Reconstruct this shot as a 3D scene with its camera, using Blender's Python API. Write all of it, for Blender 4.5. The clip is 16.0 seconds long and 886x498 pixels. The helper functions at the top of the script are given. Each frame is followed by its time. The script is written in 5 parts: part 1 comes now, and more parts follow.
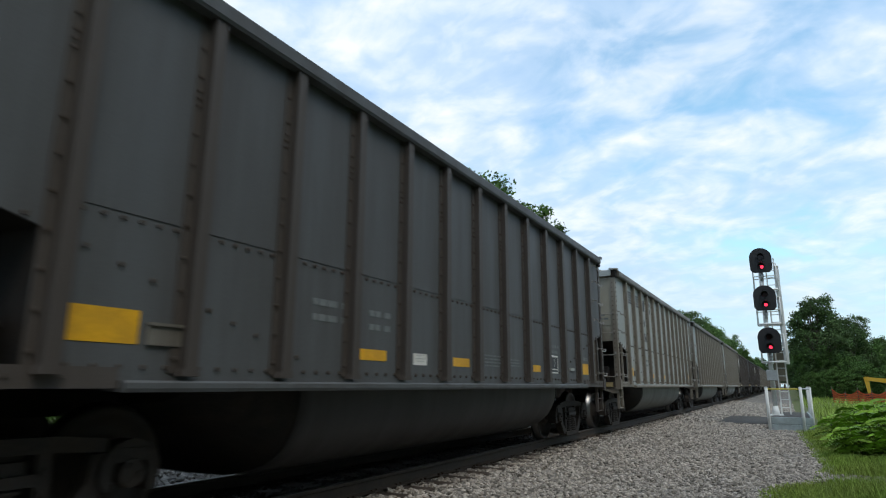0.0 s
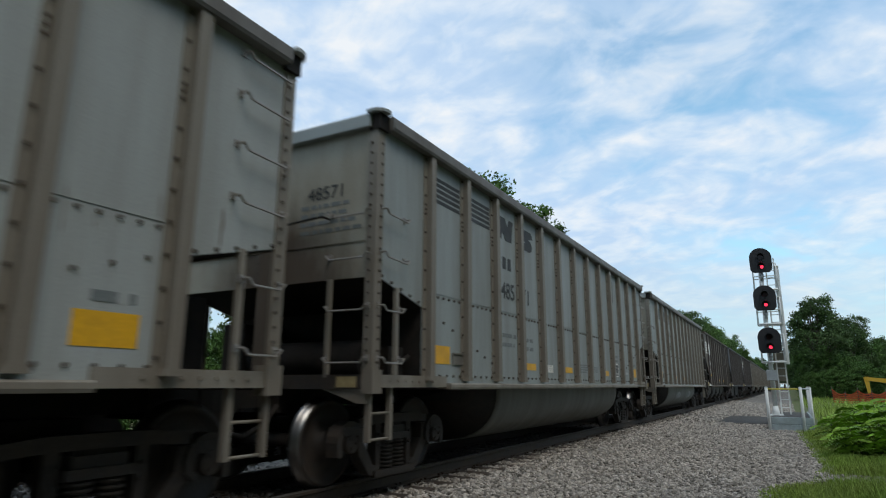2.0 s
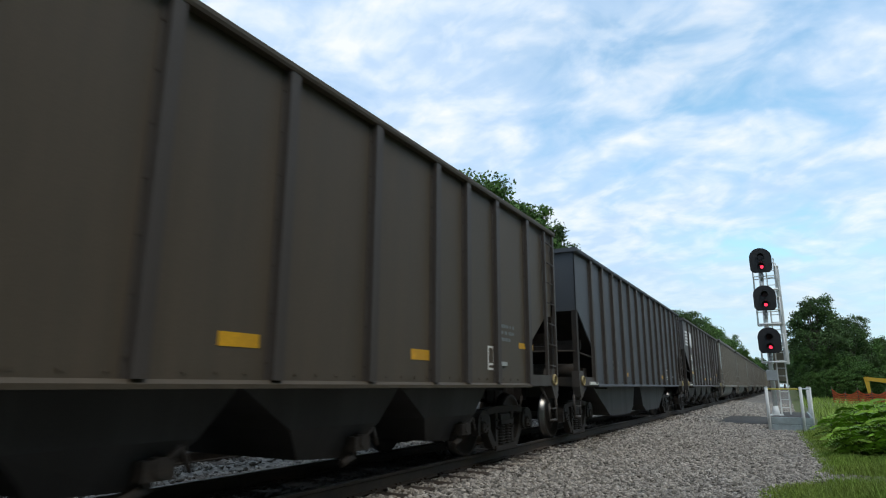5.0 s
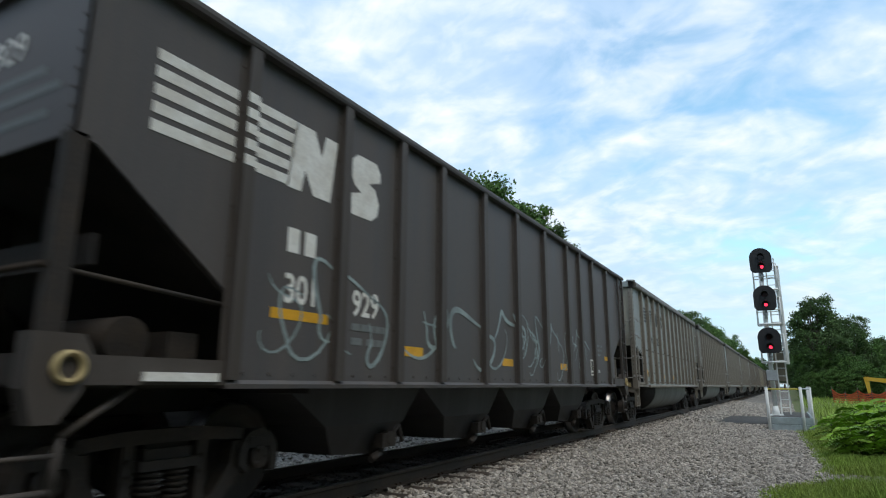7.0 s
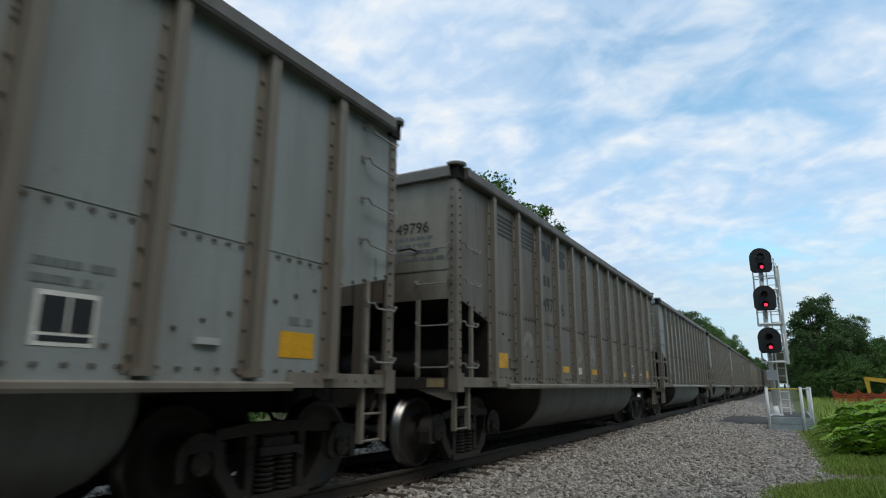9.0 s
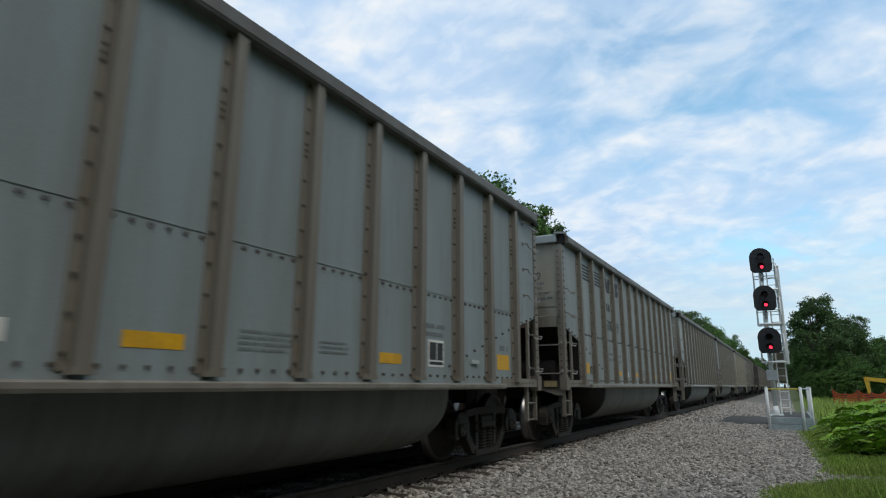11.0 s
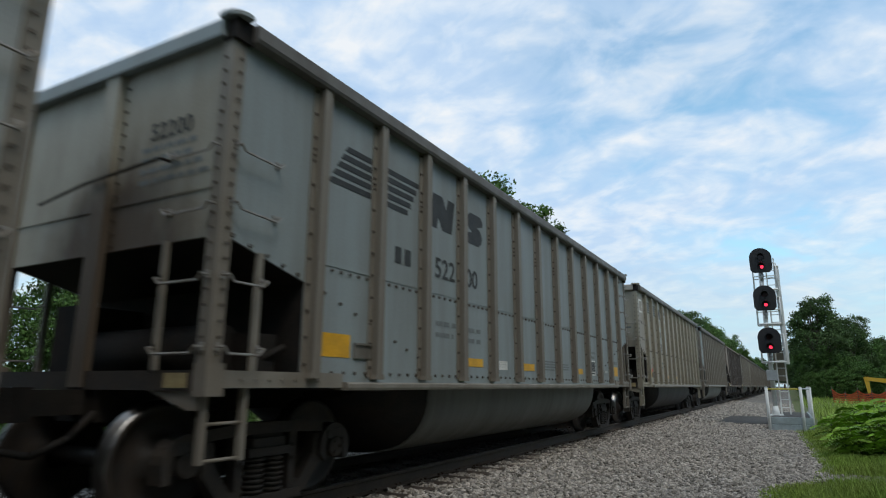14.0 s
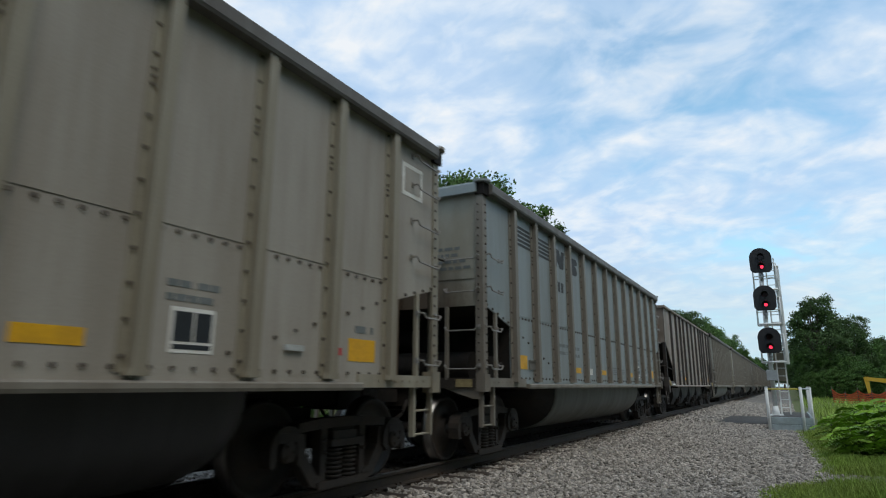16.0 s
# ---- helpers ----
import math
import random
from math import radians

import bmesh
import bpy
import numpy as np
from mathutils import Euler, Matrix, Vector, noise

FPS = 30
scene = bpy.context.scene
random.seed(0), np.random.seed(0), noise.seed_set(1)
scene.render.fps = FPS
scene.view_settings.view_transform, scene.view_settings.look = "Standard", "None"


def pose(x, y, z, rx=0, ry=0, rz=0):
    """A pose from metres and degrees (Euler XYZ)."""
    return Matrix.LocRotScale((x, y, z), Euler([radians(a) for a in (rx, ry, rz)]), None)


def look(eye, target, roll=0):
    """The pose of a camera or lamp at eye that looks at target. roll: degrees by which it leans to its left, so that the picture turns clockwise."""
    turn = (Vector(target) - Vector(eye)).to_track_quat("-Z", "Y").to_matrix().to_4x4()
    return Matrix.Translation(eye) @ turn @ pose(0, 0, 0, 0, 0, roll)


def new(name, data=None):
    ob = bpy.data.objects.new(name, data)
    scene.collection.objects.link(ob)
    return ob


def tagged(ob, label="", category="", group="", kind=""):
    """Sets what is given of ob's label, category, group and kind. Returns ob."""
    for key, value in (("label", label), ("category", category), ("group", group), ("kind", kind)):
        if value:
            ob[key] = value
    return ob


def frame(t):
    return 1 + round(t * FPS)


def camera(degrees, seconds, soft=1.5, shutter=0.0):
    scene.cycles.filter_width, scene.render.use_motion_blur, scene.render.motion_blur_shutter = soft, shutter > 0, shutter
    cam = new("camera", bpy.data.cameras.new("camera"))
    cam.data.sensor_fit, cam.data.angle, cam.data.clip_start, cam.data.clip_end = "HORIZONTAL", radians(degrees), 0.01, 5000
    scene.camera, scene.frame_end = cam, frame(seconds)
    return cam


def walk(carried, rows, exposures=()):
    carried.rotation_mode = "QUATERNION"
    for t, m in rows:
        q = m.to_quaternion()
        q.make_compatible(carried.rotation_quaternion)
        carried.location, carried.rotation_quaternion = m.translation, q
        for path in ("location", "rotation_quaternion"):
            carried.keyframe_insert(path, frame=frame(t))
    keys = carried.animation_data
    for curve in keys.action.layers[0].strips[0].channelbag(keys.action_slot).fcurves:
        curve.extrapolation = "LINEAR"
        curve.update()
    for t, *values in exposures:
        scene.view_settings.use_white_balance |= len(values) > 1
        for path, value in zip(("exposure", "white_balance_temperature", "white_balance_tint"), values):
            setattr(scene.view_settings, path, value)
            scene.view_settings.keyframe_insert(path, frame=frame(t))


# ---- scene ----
# Track along +Y, rail tops at z = 0, centre line at x = 0; the camera stands beside it.
SPEED = 12.93
cam = camera(72.24, 16.0, soft=1.15, shutter=0.13)
EYE = pose(5.22, 0, 1.03, 90 + 12.61, 0, 29.04) @ pose(0, 0, 0, 0, 0, 0.23)
# the film's camera opens up a little while dark cars fill the view
walk(cam, [(0.0, EYE), (16.0, EYE)], ((0.0, 0.20), (1.0, 0.20), (1.7, 0.0), (4.4, 0.0), (5.3, 0.2), (7.4, 0.24), (8.0, 0.20), (8.6, 0.03), (9.2, 0.0), (16.0, 0.0)))

# ---- light ----
SUN_ELEVATION, SUN_TURN = 58, 120
world = bpy.data.worlds.new("world")
scene.world = world
world.use_nodes = True


def build_world():
    nt = world.node_tree
    nt.nodes.clear()
    n, link = nt.nodes.new, nt.links.new
    out, bg = n("ShaderNodeOutputWorld"), n("ShaderNodeBackground")
    sky = n("ShaderNodeTexSky")
    sky.sky_type, sky.sun_disc = "NISHITA", False
    sky.sun_elevation, sky.sun_rotation = radians(SUN_ELEVATION), radians(SUN_TURN)
    sky.air_density, sky.dust_density, sky.ozone_density = 1.0, 0.6, 2.5
    tex = n("ShaderNodeTexCoord")
    sep = n("ShaderNodeSeparateXYZ")
    link(tex.outputs["Generated"], sep.inputs[0])

    def math_node(op, a, b):
        m = n("ShaderNodeMath")
        m.operation = op
        for i, v in enumerate((a, b)):
            if isinstance(v, (int, float)):
                m.inputs[i].default_value = v
            else:
                link(v, m.inputs[i])
        return m.outputs[0]
    # a flat cloud deck: directions divided by their height
    height = math_node("MAXIMUM", math_node("ADD", sep.outputs[2], 0.30), 0.05)
    px, py = math_node("DIVIDE", sep.outputs[0], height), math_node("DIVIDE", sep.outputs[1], height)
    comb = n("ShaderNodeCombineXYZ")
    link(px, comb.inputs[0]), link(py, comb.inputs[1])
    turn = n("ShaderNodeMapping")
    turn.inputs["Rotation"].default_value = (0, 0, radians(CLOUD_TURN))
    turn.inputs["Scale"].default_value = (1.05, 1.35, 1)
    turn.inputs["Location"].default_value = CLOUD_SHIFT
    link(comb.outputs[0], turn.inputs[0])

    def noise_node(scale, detail, rough, warp):
        t = n("ShaderNodeTexNoise")
        t.inputs["Scale"].default_value, t.inputs["Detail"].default_value = scale, detail
        t.inputs["Roughness"].default_value, t.inputs["Distortion"].default_value = rough, warp
        link(turn.outputs[0], t.inputs["Vector"])
        return t.outputs["Fac"]

    def ramp(fac, stops):
        r = n("ShaderNodeValToRGB")
        r.color_ramp.elements.remove(r.color_ramp.elements[0])
        for i, (p, c) in enumerate(stops):
            e = r.color_ramp.elements[0] if i == 0 else r.color_ramp.elements.new(p)
            e.position, e.color = p, (*c, 1)
        link(fac, r.inputs[0])
        return r.outputs[0]
    g = lambda v: (v, v, v)
    large = noise_node(1.0, 3, 0.5, 0.3)
    small = noise_node(4.6, 5, 0.52, 0.5)
    tiny = noise_node(13.0, 4, 0.5, 0.4)
    puff = math_node("ADD", math_node("MULTIPLY", small, 0.68), math_node("MULTIPLY", tiny, 0.32))
    both = math_node("ADD", math_node("MULTIPLY", large, 0.6), math_node("MULTIPLY", small, 0.4))
    cover = ramp(both, ((0.36, g(0.15)), (0.44, g(0.70)), (0.54, g(0.97))))
    body = ramp(puff, ((0.34, (0.50, 0.69, 0.96)), (0.47, (0.60, 0.77, 0.99)), (0.56, (0.76, 0.88, 1.02)), (0.66, (0.95, 0.99, 1.03))))
    gain = n("ShaderNodeVectorMath")
    gain.operation = "SCALE"
    link(body, gain.inputs[0])
    gain.inputs["Scale"].default_value = CLOUD_LIGHT
    lift = n("ShaderNodeVectorMath")
    lift.operation = "MULTIPLY"
    link(sky.outputs[0], lift.inputs[0])
    lift.inputs[1].default_value = SKY_LIGHT
    mix = n("ShaderNodeMix")
    mix.data_type = "RGBA"
    link(cover, mix.inputs[0]), link(lift.outputs[0], mix.inputs[6]), link(gain.outputs[0], mix.inputs[7])
    low = n("ShaderNodeMapRange")
    low.interpolation_type = "SMOOTHSTEP"
    low.inputs["From Min"].default_value, low.inputs["From Max"].default_value = 0.02, 0.26
    low.inputs["To Min"].default_value, low.inputs["To Max"].default_value = 0.8, 0.0
    link(sep.outputs[2], low.inputs["Value"])
    haze = n("ShaderNodeMix")
    haze.data_type = "RGBA"
    haze.inputs[7].default_value = (5.6, 7.5, 8.4, 1)
    link(low.outputs[0], haze.inputs[0]), link(mix.outputs[2], haze.inputs[6])
    link(haze.outputs[2], bg.inputs[0])
    bg.inputs[1].default_value = 0.1
    link(bg.outputs[0], out.inputs[0])


CLOUD_TURN, CLOUD_SHIFT, CLOUD_LIGHT, SKY_LIGHT = 58, (0.3, 0.7, 0), 9.3, (1.9, 2.5, 2.2)
build_world()
sun = new("sun", bpy.data.lights.new("sun", "SUN"))
sun.data.energy, sun.data.angle, sun.data.color = 1.18, radians(25), (1.0, 0.92, 0.80)
az, el = radians(SUN_TURN), radians(SUN_ELEVATION)
sun.matrix_world = look((30 * math.sin(az) * math.cos(el), 30 * math.cos(az) * math.cos(el), 30 * math.sin(el)), (0, 0, 0))


# ---- materials ----
def surface(name, color, rough=0.6, metal=0.0, second=None, amount=0.5, scale=1.5, stretch=(1, 1, 1), sharp=0.15,
            grain=0.12, grain_scale=40.0, bump=0.15, third=None, third_at=0.68, vary=0.0, emit=0.0, island=0.0, gloss=0.25, stain=None):
    """Base colour with patches of a second colour, spots of a third, fine grain and relief."""
    m = bpy.data.materials.new(name)
    m.use_nodes = True
    nt = m.node_tree
    bsdf = nt.nodes["Principled BSDF"]
    n, link = nt.nodes.new, nt.links.new
    tex, mp = n("ShaderNodeTexCoord"), n("ShaderNodeMapping")
    link(tex.outputs["Object"], mp.inputs[0])
    mp.inputs["Scale"].default_value = stretch

    def noise_tex(s, d, vec):
        t = n("ShaderNodeTexNoise")
        t.inputs["Scale"].default_value, t.inputs["Detail"].default_value, t.inputs["Roughness"].default_value = s, d, 0.6
        link(vec, t.inputs["Vector"])
        return t.outputs["Fac"]

    def mask(fac, lo, hi):
        r = n("ShaderNodeMapRange")
        r.interpolation_type = "SMOOTHSTEP"
        r.inputs["From Min"].default_value, r.inputs["From Max"].default_value = lo, hi
        link(fac, r.inputs["Value"])
        return r.outputs["Result"]

    def blend(fac, a, b, mode="MIX"):
        x = n("ShaderNodeMix")
        x.data_type, x.blend_type = "RGBA", mode
        for i, v in ((0, fac), (6, a), (7, b)):
            if isinstance(v, (int, float)):
                x.inputs[i].default_value = v
            elif isinstance(v, tuple):
                x.inputs[i].default_value = (*v, 1)
            else:
                link(v, x.inputs[i])
        return x.outputs[2]
    col = (*color,)
    coarse = noise_tex(scale, 5, mp.outputs[0])
    fine = noise_tex(grain_scale, 3, tex.outputs["Object"])
    if second:
        k = n("ShaderNodeMath")
        k.operation = "MULTIPLY"
        link(mask(coarse, 0.5 - sharp, 0.5 + sharp), k.inputs[0])
        k.inputs[1].default_value = amount
        col = blend(k.outputs[0], col, second)
    if third:
        spots = noise_tex(scale * 3.1, 6, mp.outputs[0])
        col = blend(mask(spots, third_at, third_at + 0.08), col, third)
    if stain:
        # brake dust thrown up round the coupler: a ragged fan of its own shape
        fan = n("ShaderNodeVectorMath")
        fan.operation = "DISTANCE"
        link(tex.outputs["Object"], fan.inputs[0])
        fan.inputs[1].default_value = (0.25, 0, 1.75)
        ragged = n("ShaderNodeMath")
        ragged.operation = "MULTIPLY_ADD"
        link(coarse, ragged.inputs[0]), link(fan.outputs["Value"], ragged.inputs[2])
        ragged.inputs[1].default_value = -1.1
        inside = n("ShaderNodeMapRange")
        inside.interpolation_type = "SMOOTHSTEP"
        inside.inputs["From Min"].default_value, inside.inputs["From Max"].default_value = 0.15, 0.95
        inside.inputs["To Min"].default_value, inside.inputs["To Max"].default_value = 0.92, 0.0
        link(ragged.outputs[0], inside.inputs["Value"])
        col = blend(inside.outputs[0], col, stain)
    g = n("ShaderNodeMapRange")
    g.inputs["To Min"].default_value, g.inputs["To Max"].default_value = 1 - grain, 1 + grain
    g.inputs["From Min"].default_value, g.inputs["From Max"].default_value = 0.3, 0.7
    link(fine, g.inputs["Value"])
    shade = n("ShaderNodeCombineColor")
    for i in range(3):
        link(g.outputs[0], shade.inputs[i])
    col = blend(1.0, col, shade.outputs[0], "MULTIPLY")
    if vary or island:
        info = n("ShaderNodeObjectInfo") if vary else n("ShaderNodeNewGeometry")
        r = n("ShaderNodeMapRange")
        a = vary or island
        r.inputs["To Min"].default_value, r.inputs["To Max"].default_value = 1 - a, 1 + a
        link(info.outputs["Random" if vary else "Random Per Island"], r.inputs["Value"])
        s2 = n("ShaderNodeCombineColor")
        for i in range(3):
            link(r.outputs[0], s2.inputs[i])
        col = blend(1.0, col, s2.outputs[0], "MULTIPLY")
    link(col, bsdf.inputs["Base Color"])
    rr = n("ShaderNodeMapRange")
    rr.inputs["To Min"].default_value, rr.inputs["To Max"].default_value = max(0.02, rough - 0.12), min(1, rough + 0.12)
    link(coarse, rr.inputs["Value"])
    link(rr.outputs[0], bsdf.inputs["Roughness"])
    bsdf.inputs["Metallic"].default_value = metal
    bsdf.inputs["Specular IOR Level"].default_value = gloss
    if bump:
        b = n("ShaderNodeBump")
        b.inputs["Strength"].default_value, b.inputs["Distance"].default_value = bump, 0.01
        link(fine, b.inputs["Height"])
        link(b.outputs[0], bsdf.inputs["Normal"])
    if emit:
        bsdf.inputs["Emission Color"].default_value = (*color, 1)
        bsdf.inputs["Emission Strength"].default_value = emit
    return m


STREAK = (1.0, 3.2, 0.35)


def paint(name, color, dirt, amount, rust=None, rust_at=0.7):
    return surface(name, color, 0.55, 0.0, dirt, amount, 1.1, STREAK, 0.2, 0.07, 60, 0.05, rust, rust_at)


PAINT = {
    "grey": paint("grey car paint", (0.292, 0.322, 0.316), (0.212, 0.221, 0.208), 0.75, (0.14, 0.125, 0.102), 0.66),
    "blue_grey": paint("blue-grey car paint", (0.27, 0.31, 0.313), (0.205, 0.215, 0.205), 0.65, (0.15, 0.145, 0.13), 0.67),
    "pale": paint("pale grey car paint", (0.355, 0.38, 0.37), (0.27, 0.275, 0.255), 0.7, (0.17, 0.15, 0.12), 0.66),
    "graphite": paint("graphite car paint", (0.100, 0.106, 0.110), (0.075, 0.073, 0.071), 0.7),
    "soiled": paint("soiled grey car paint", (0.185, 0.175, 0.15), (0.10, 0.088, 0.072), 0.85),
    "taupe": paint("taupe car paint", (0.37, 0.342, 0.295), (0.265, 0.232, 0.19), 0.75, (0.13, 0.07, 0.04), 0.74),
    "black": paint("black car paint", (0.088, 0.083, 0.083), (0.115, 0.10, 0.092), 0.7, (0.10, 0.05, 0.03), 0.73),
    "brown": paint("brown-black car paint", (0.085, 0.070, 0.052), (0.11, 0.086, 0.062), 0.7, (0.12, 0.06, 0.03), 0.72),
    "navy": paint("blue-black car paint", (0.075, 0.084, 0.097), (0.09, 0.09, 0.092), 0.6),
    "rusty": paint("rust-streaked car paint", (0.16, 0.115, 0.085), (0.40, 0.36, 0.31), 0.9, (0.16, 0.07, 0.035), 0.6),
}
# belly paints darker than the sides: shade below the sill is in the colour
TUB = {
    "grey": paint("dusty grey belly paint, shade-darkened", (0.15, 0.152, 0.138), (0.10, 0.094, 0.082), 0.8),
    "dark": paint("dusty dark belly paint, shade-darkened", (0.05, 0.048, 0.048), (0.035, 0.033, 0.032), 0.7),
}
END = {
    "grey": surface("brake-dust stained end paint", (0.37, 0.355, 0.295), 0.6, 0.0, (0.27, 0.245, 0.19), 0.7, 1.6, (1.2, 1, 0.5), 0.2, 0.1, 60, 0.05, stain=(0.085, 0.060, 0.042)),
    "dark": paint("sooty end paint", (0.05, 0.045, 0.042), (0.07, 0.055, 0.045), 0.7),
}
POST = {
    "grey": paint("tan-grey post paint", (0.235, 0.215, 0.18), (0.17, 0.145, 0.115), 0.8, (0.11, 0.06, 0.035), 0.7),
    "dark": paint("dark post paint", (0.085, 0.075, 0.068), (0.065, 0.055, 0.048), 0.8, (0.09, 0.045, 0.028), 0.68),
    "light": paint("yellowed post paint", (0.33, 0.305, 0.24), (0.22, 0.19, 0.14), 0.8, (0.13, 0.06, 0.03), 0.7),
}
CHORD = paint("soot-greyed top chord paint", (0.175, 0.168, 0.155), (0.12, 0.108, 0.095), 0.8, (0.10, 0.06, 0.04), 0.7)
# base lowered to near black so the underframe's shade sits in the colour
M_UNDER = surface("sooty shade-darkened steel", (0.02, 0.019, 0.018), 0.75, 0.0, (0.034, 0.028, 0.024), 0.8, 3, bump=0.3, gloss=0.1)
M_TRUCK = surface("brown cast steel", (0.036, 0.032, 0.029), 0.7, 0.0, (0.055, 0.043, 0.034), 0.7, 5, bump=0.3, gloss=0.2)
M_WHEEL = surface("dark wheel steel", (0.035, 0.032, 0.03), 0.55, 0.2, (0.05, 0.038, 0.03), 0.7, 6, bump=0.2)
M_TREAD = surface("polished tread steel", (0.20, 0.195, 0.19), 0.3, 1.0, grain=0.1, bump=0.05)
M_GRAB = surface("bare grab iron", (0.34, 0.33, 0.31), 0.5, 0.5, (0.22, 0.18, 0.14), 0.6, 8)
M_BOLT = surface("rusty bolt heads", (0.075, 0.062, 0.052), 0.7, 0.2, bump=0.1)
M_YELLOW = surface("yellow reflective sheet", (0.75, 0.40, 0.02), 0.45, 0.0, (0.55, 0.30, 0.03), 0.6, 4, grain=0.08)
M_WHITE = surface("chalky white paint", (0.80, 0.80, 0.76), 0.6, 0.0, (0.62, 0.59, 0.53), 0.6, 4)
M_INK = surface("dark stencil paint", (0.035, 0.038, 0.04), 0.6, 0.0, (0.06, 0.064, 0.064), 0.7, 6)
M_FADED = surface("faded stencil paint", (0.155, 0.175, 0.175), 0.6, 0.0, (0.19, 0.20, 0.20), 0.7, 6)
M_PLATE = surface("near-black data panel", (0.03, 0.034, 0.038), 0.5)
M_PALE = surface("fresh pale paint", (0.46, 0.48, 0.47), 0.55, 0.0, (0.36, 0.37, 0.36), 0.6, 3)
M_RED = surface("red tag", (0.55, 0.04, 0.05), 0.5)
M_SPRAY = surface("thin teal-white spray paint", (0.34, 0.42, 0.42), 0.6, 0.0, (0.16, 0.19, 0.19), 0.8, 3, sharp=0.2)
M_BLOTCH = surface("whitewashed patch", (0.34, 0.34, 0.33), 0.7, 0.0, (0.20, 0.205, 0.20), 0.95, 4)
M_WORN = surface("rubbed pale patch", (0.26, 0.25, 0.225), 0.7, 0.0, (0.17, 0.16, 0.14), 0.95, 4, sharp=0.12)
M_OIL = surface("black oil drip", (0.03, 0.029, 0.028), 0.4)
M_BRASS = surface("yellowed ring paint", (0.42, 0.34, 0.17), 0.6, 0.0, (0.25, 0.18, 0.09), 0.7, 7)

M_RAIL = surface("brown rail steel", (0.05, 0.04, 0.033), 0.65, 0.2, (0.075, 0.055, 0.04), 0.7, 7, (1, 0.3, 1), bump=0.2)
M_RAILTOP = surface("worn rail head", (0.20, 0.19, 0.18), 0.45, 0.8, (0.12, 0.10, 0.085), 0.6, 9, (1, 0.2, 1))
M_TIE = surface("creosoted tie wood", (0.045, 0.034, 0.027), 0.85, 0.0, (0.075, 0.06, 0.048), 0.8, 4, (1, 8, 8), bump=0.5, vary=0.25)
M_STONE = surface("grey granite ballast", (0.355, 0.32, 0.278), 0.85, 0.0, (0.175, 0.158, 0.137), 0.75, 30, grain=0.25, bump=0.3, island=0.6)
# darker copy of the granite ballast; shade beyond the train is in its colour
M_FARSTONE = surface("shaded grey ballast", (0.20, 0.185, 0.165), 0.85, 0.0, (0.10, 0.092, 0.083), 0.75, 30, grain=0.25, bump=0.3, island=0.6)
# near-black colours put the shade under the train into the bed
M_BED = surface("bed darkened for under-train shade", (0.022, 0.021, 0.02), 0.9, 0.0, (0.05, 0.046, 0.042), 0.8, 8, grain=0.4, grain_scale=26, bump=1.0)
M_SHADESTONE = surface("ballast darkened for under-train shade", (0.05, 0.047, 0.043), 0.85, 0.0, (0.10, 0.095, 0.088), 0.5, 30, grain=0.2, bump=0.3, island=0.5)
M_GRAVEL = surface("ballast bed", (0.23, 0.21, 0.185), 0.9, 0.0, (0.10, 0.093, 0.082), 0.9, 14, grain=0.45, grain_scale=26, bump=1.0)
M_DARKGRAVEL = surface("dark stone chippings", (0.055, 0.053, 0.05), 0.9, 0.0, (0.09, 0.086, 0.08), 0.7, 6, grain=0.4, grain_scale=30, bump=1.0)
M_SOIL = surface("grassy soil", (0.085, 0.115, 0.032), 0.95, 0.0, (0.11, 0.105, 0.05), 0.8, 0.6, grain=0.3, grain_scale=14, bump=0.6)
M_GRASS = surface("meadow grass", (0.23, 0.34, 0.06), 0.6, 0.0, (0.27, 0.32, 0.08), 0.6, 0.7, grain=0.15, bump=0.0, island=0.45, gloss=0.12)
M_LEAF = surface("broad green leaves", (0.19, 0.33, 0.035), 0.5, 0.0, (0.12, 0.24, 0.025), 0.6, 0.8, grain=0.15, bump=0.0, island=0.4, gloss=0.12)
M_TREE = surface("oak foliage", (0.085, 0.155, 0.038), 0.6, 0.0, (0.06, 0.118, 0.03), 0.7, 0.35, grain=0.15, bump=0.0, island=0.5, gloss=0.12)
M_TREE_B = surface("dark mixed foliage", (0.062, 0.11, 0.034), 0.6, 0.0, (0.066, 0.098, 0.038), 0.7, 0.35, grain=0.15, bump=0.0, island=0.5, gloss=0.12)
M_BARK = surface("grey-brown bark", (0.11, 0.09, 0.07), 0.9, 0.0, (0.06, 0.05, 0.04), 0.8, 5, (3, 3, 0.6), bump=0.8)
M_GALV = surface("galvanised steel", (0.48, 0.50, 0.50), 0.45, 0.6, (0.36, 0.38, 0.39), 0.6, 6)
M_ALU = surface("white-grey painted aluminium", (0.78, 0.79, 0.77), 0.5, 0.0, (0.64, 0.65, 0.63), 0.6, 4)
M_PANEL = surface("pale blue-grey retaining panel", (0.42, 0.49, 0.50), 0.6, 0.0, (0.27, 0.31, 0.31), 0.7, 3)
M_BLACK = surface("matt black signal paint", (0.022, 0.022, 0.024), 0.6, 0.0, (0.035, 0.034, 0.034), 0.6, 5)
M_SIGNAL = surface("red signal lens", (1.0, 0.04, 0.09), 0.3, grain=0.0, bump=0, emit=1.6)
M_LENS = surface("dark unlit lens", (0.03, 0.012, 0.012), 0.12, grain=0.0, bump=0)
M_YRAIL = surface("safety yellow paint", (0.62, 0.52, 0.06), 0.5)
M_MACHINE = surface("machine yellow paint", (0.55, 0.33, 0.03), 0.45, 0.0, (0.40, 0.24, 0.04), 0.6, 2)
M_ORANGE = surface("orange barrier mesh", (0.62, 0.11, 0.04), 0.7, 0.0, (0.42, 0.08, 0.03), 0.6, 1.5)
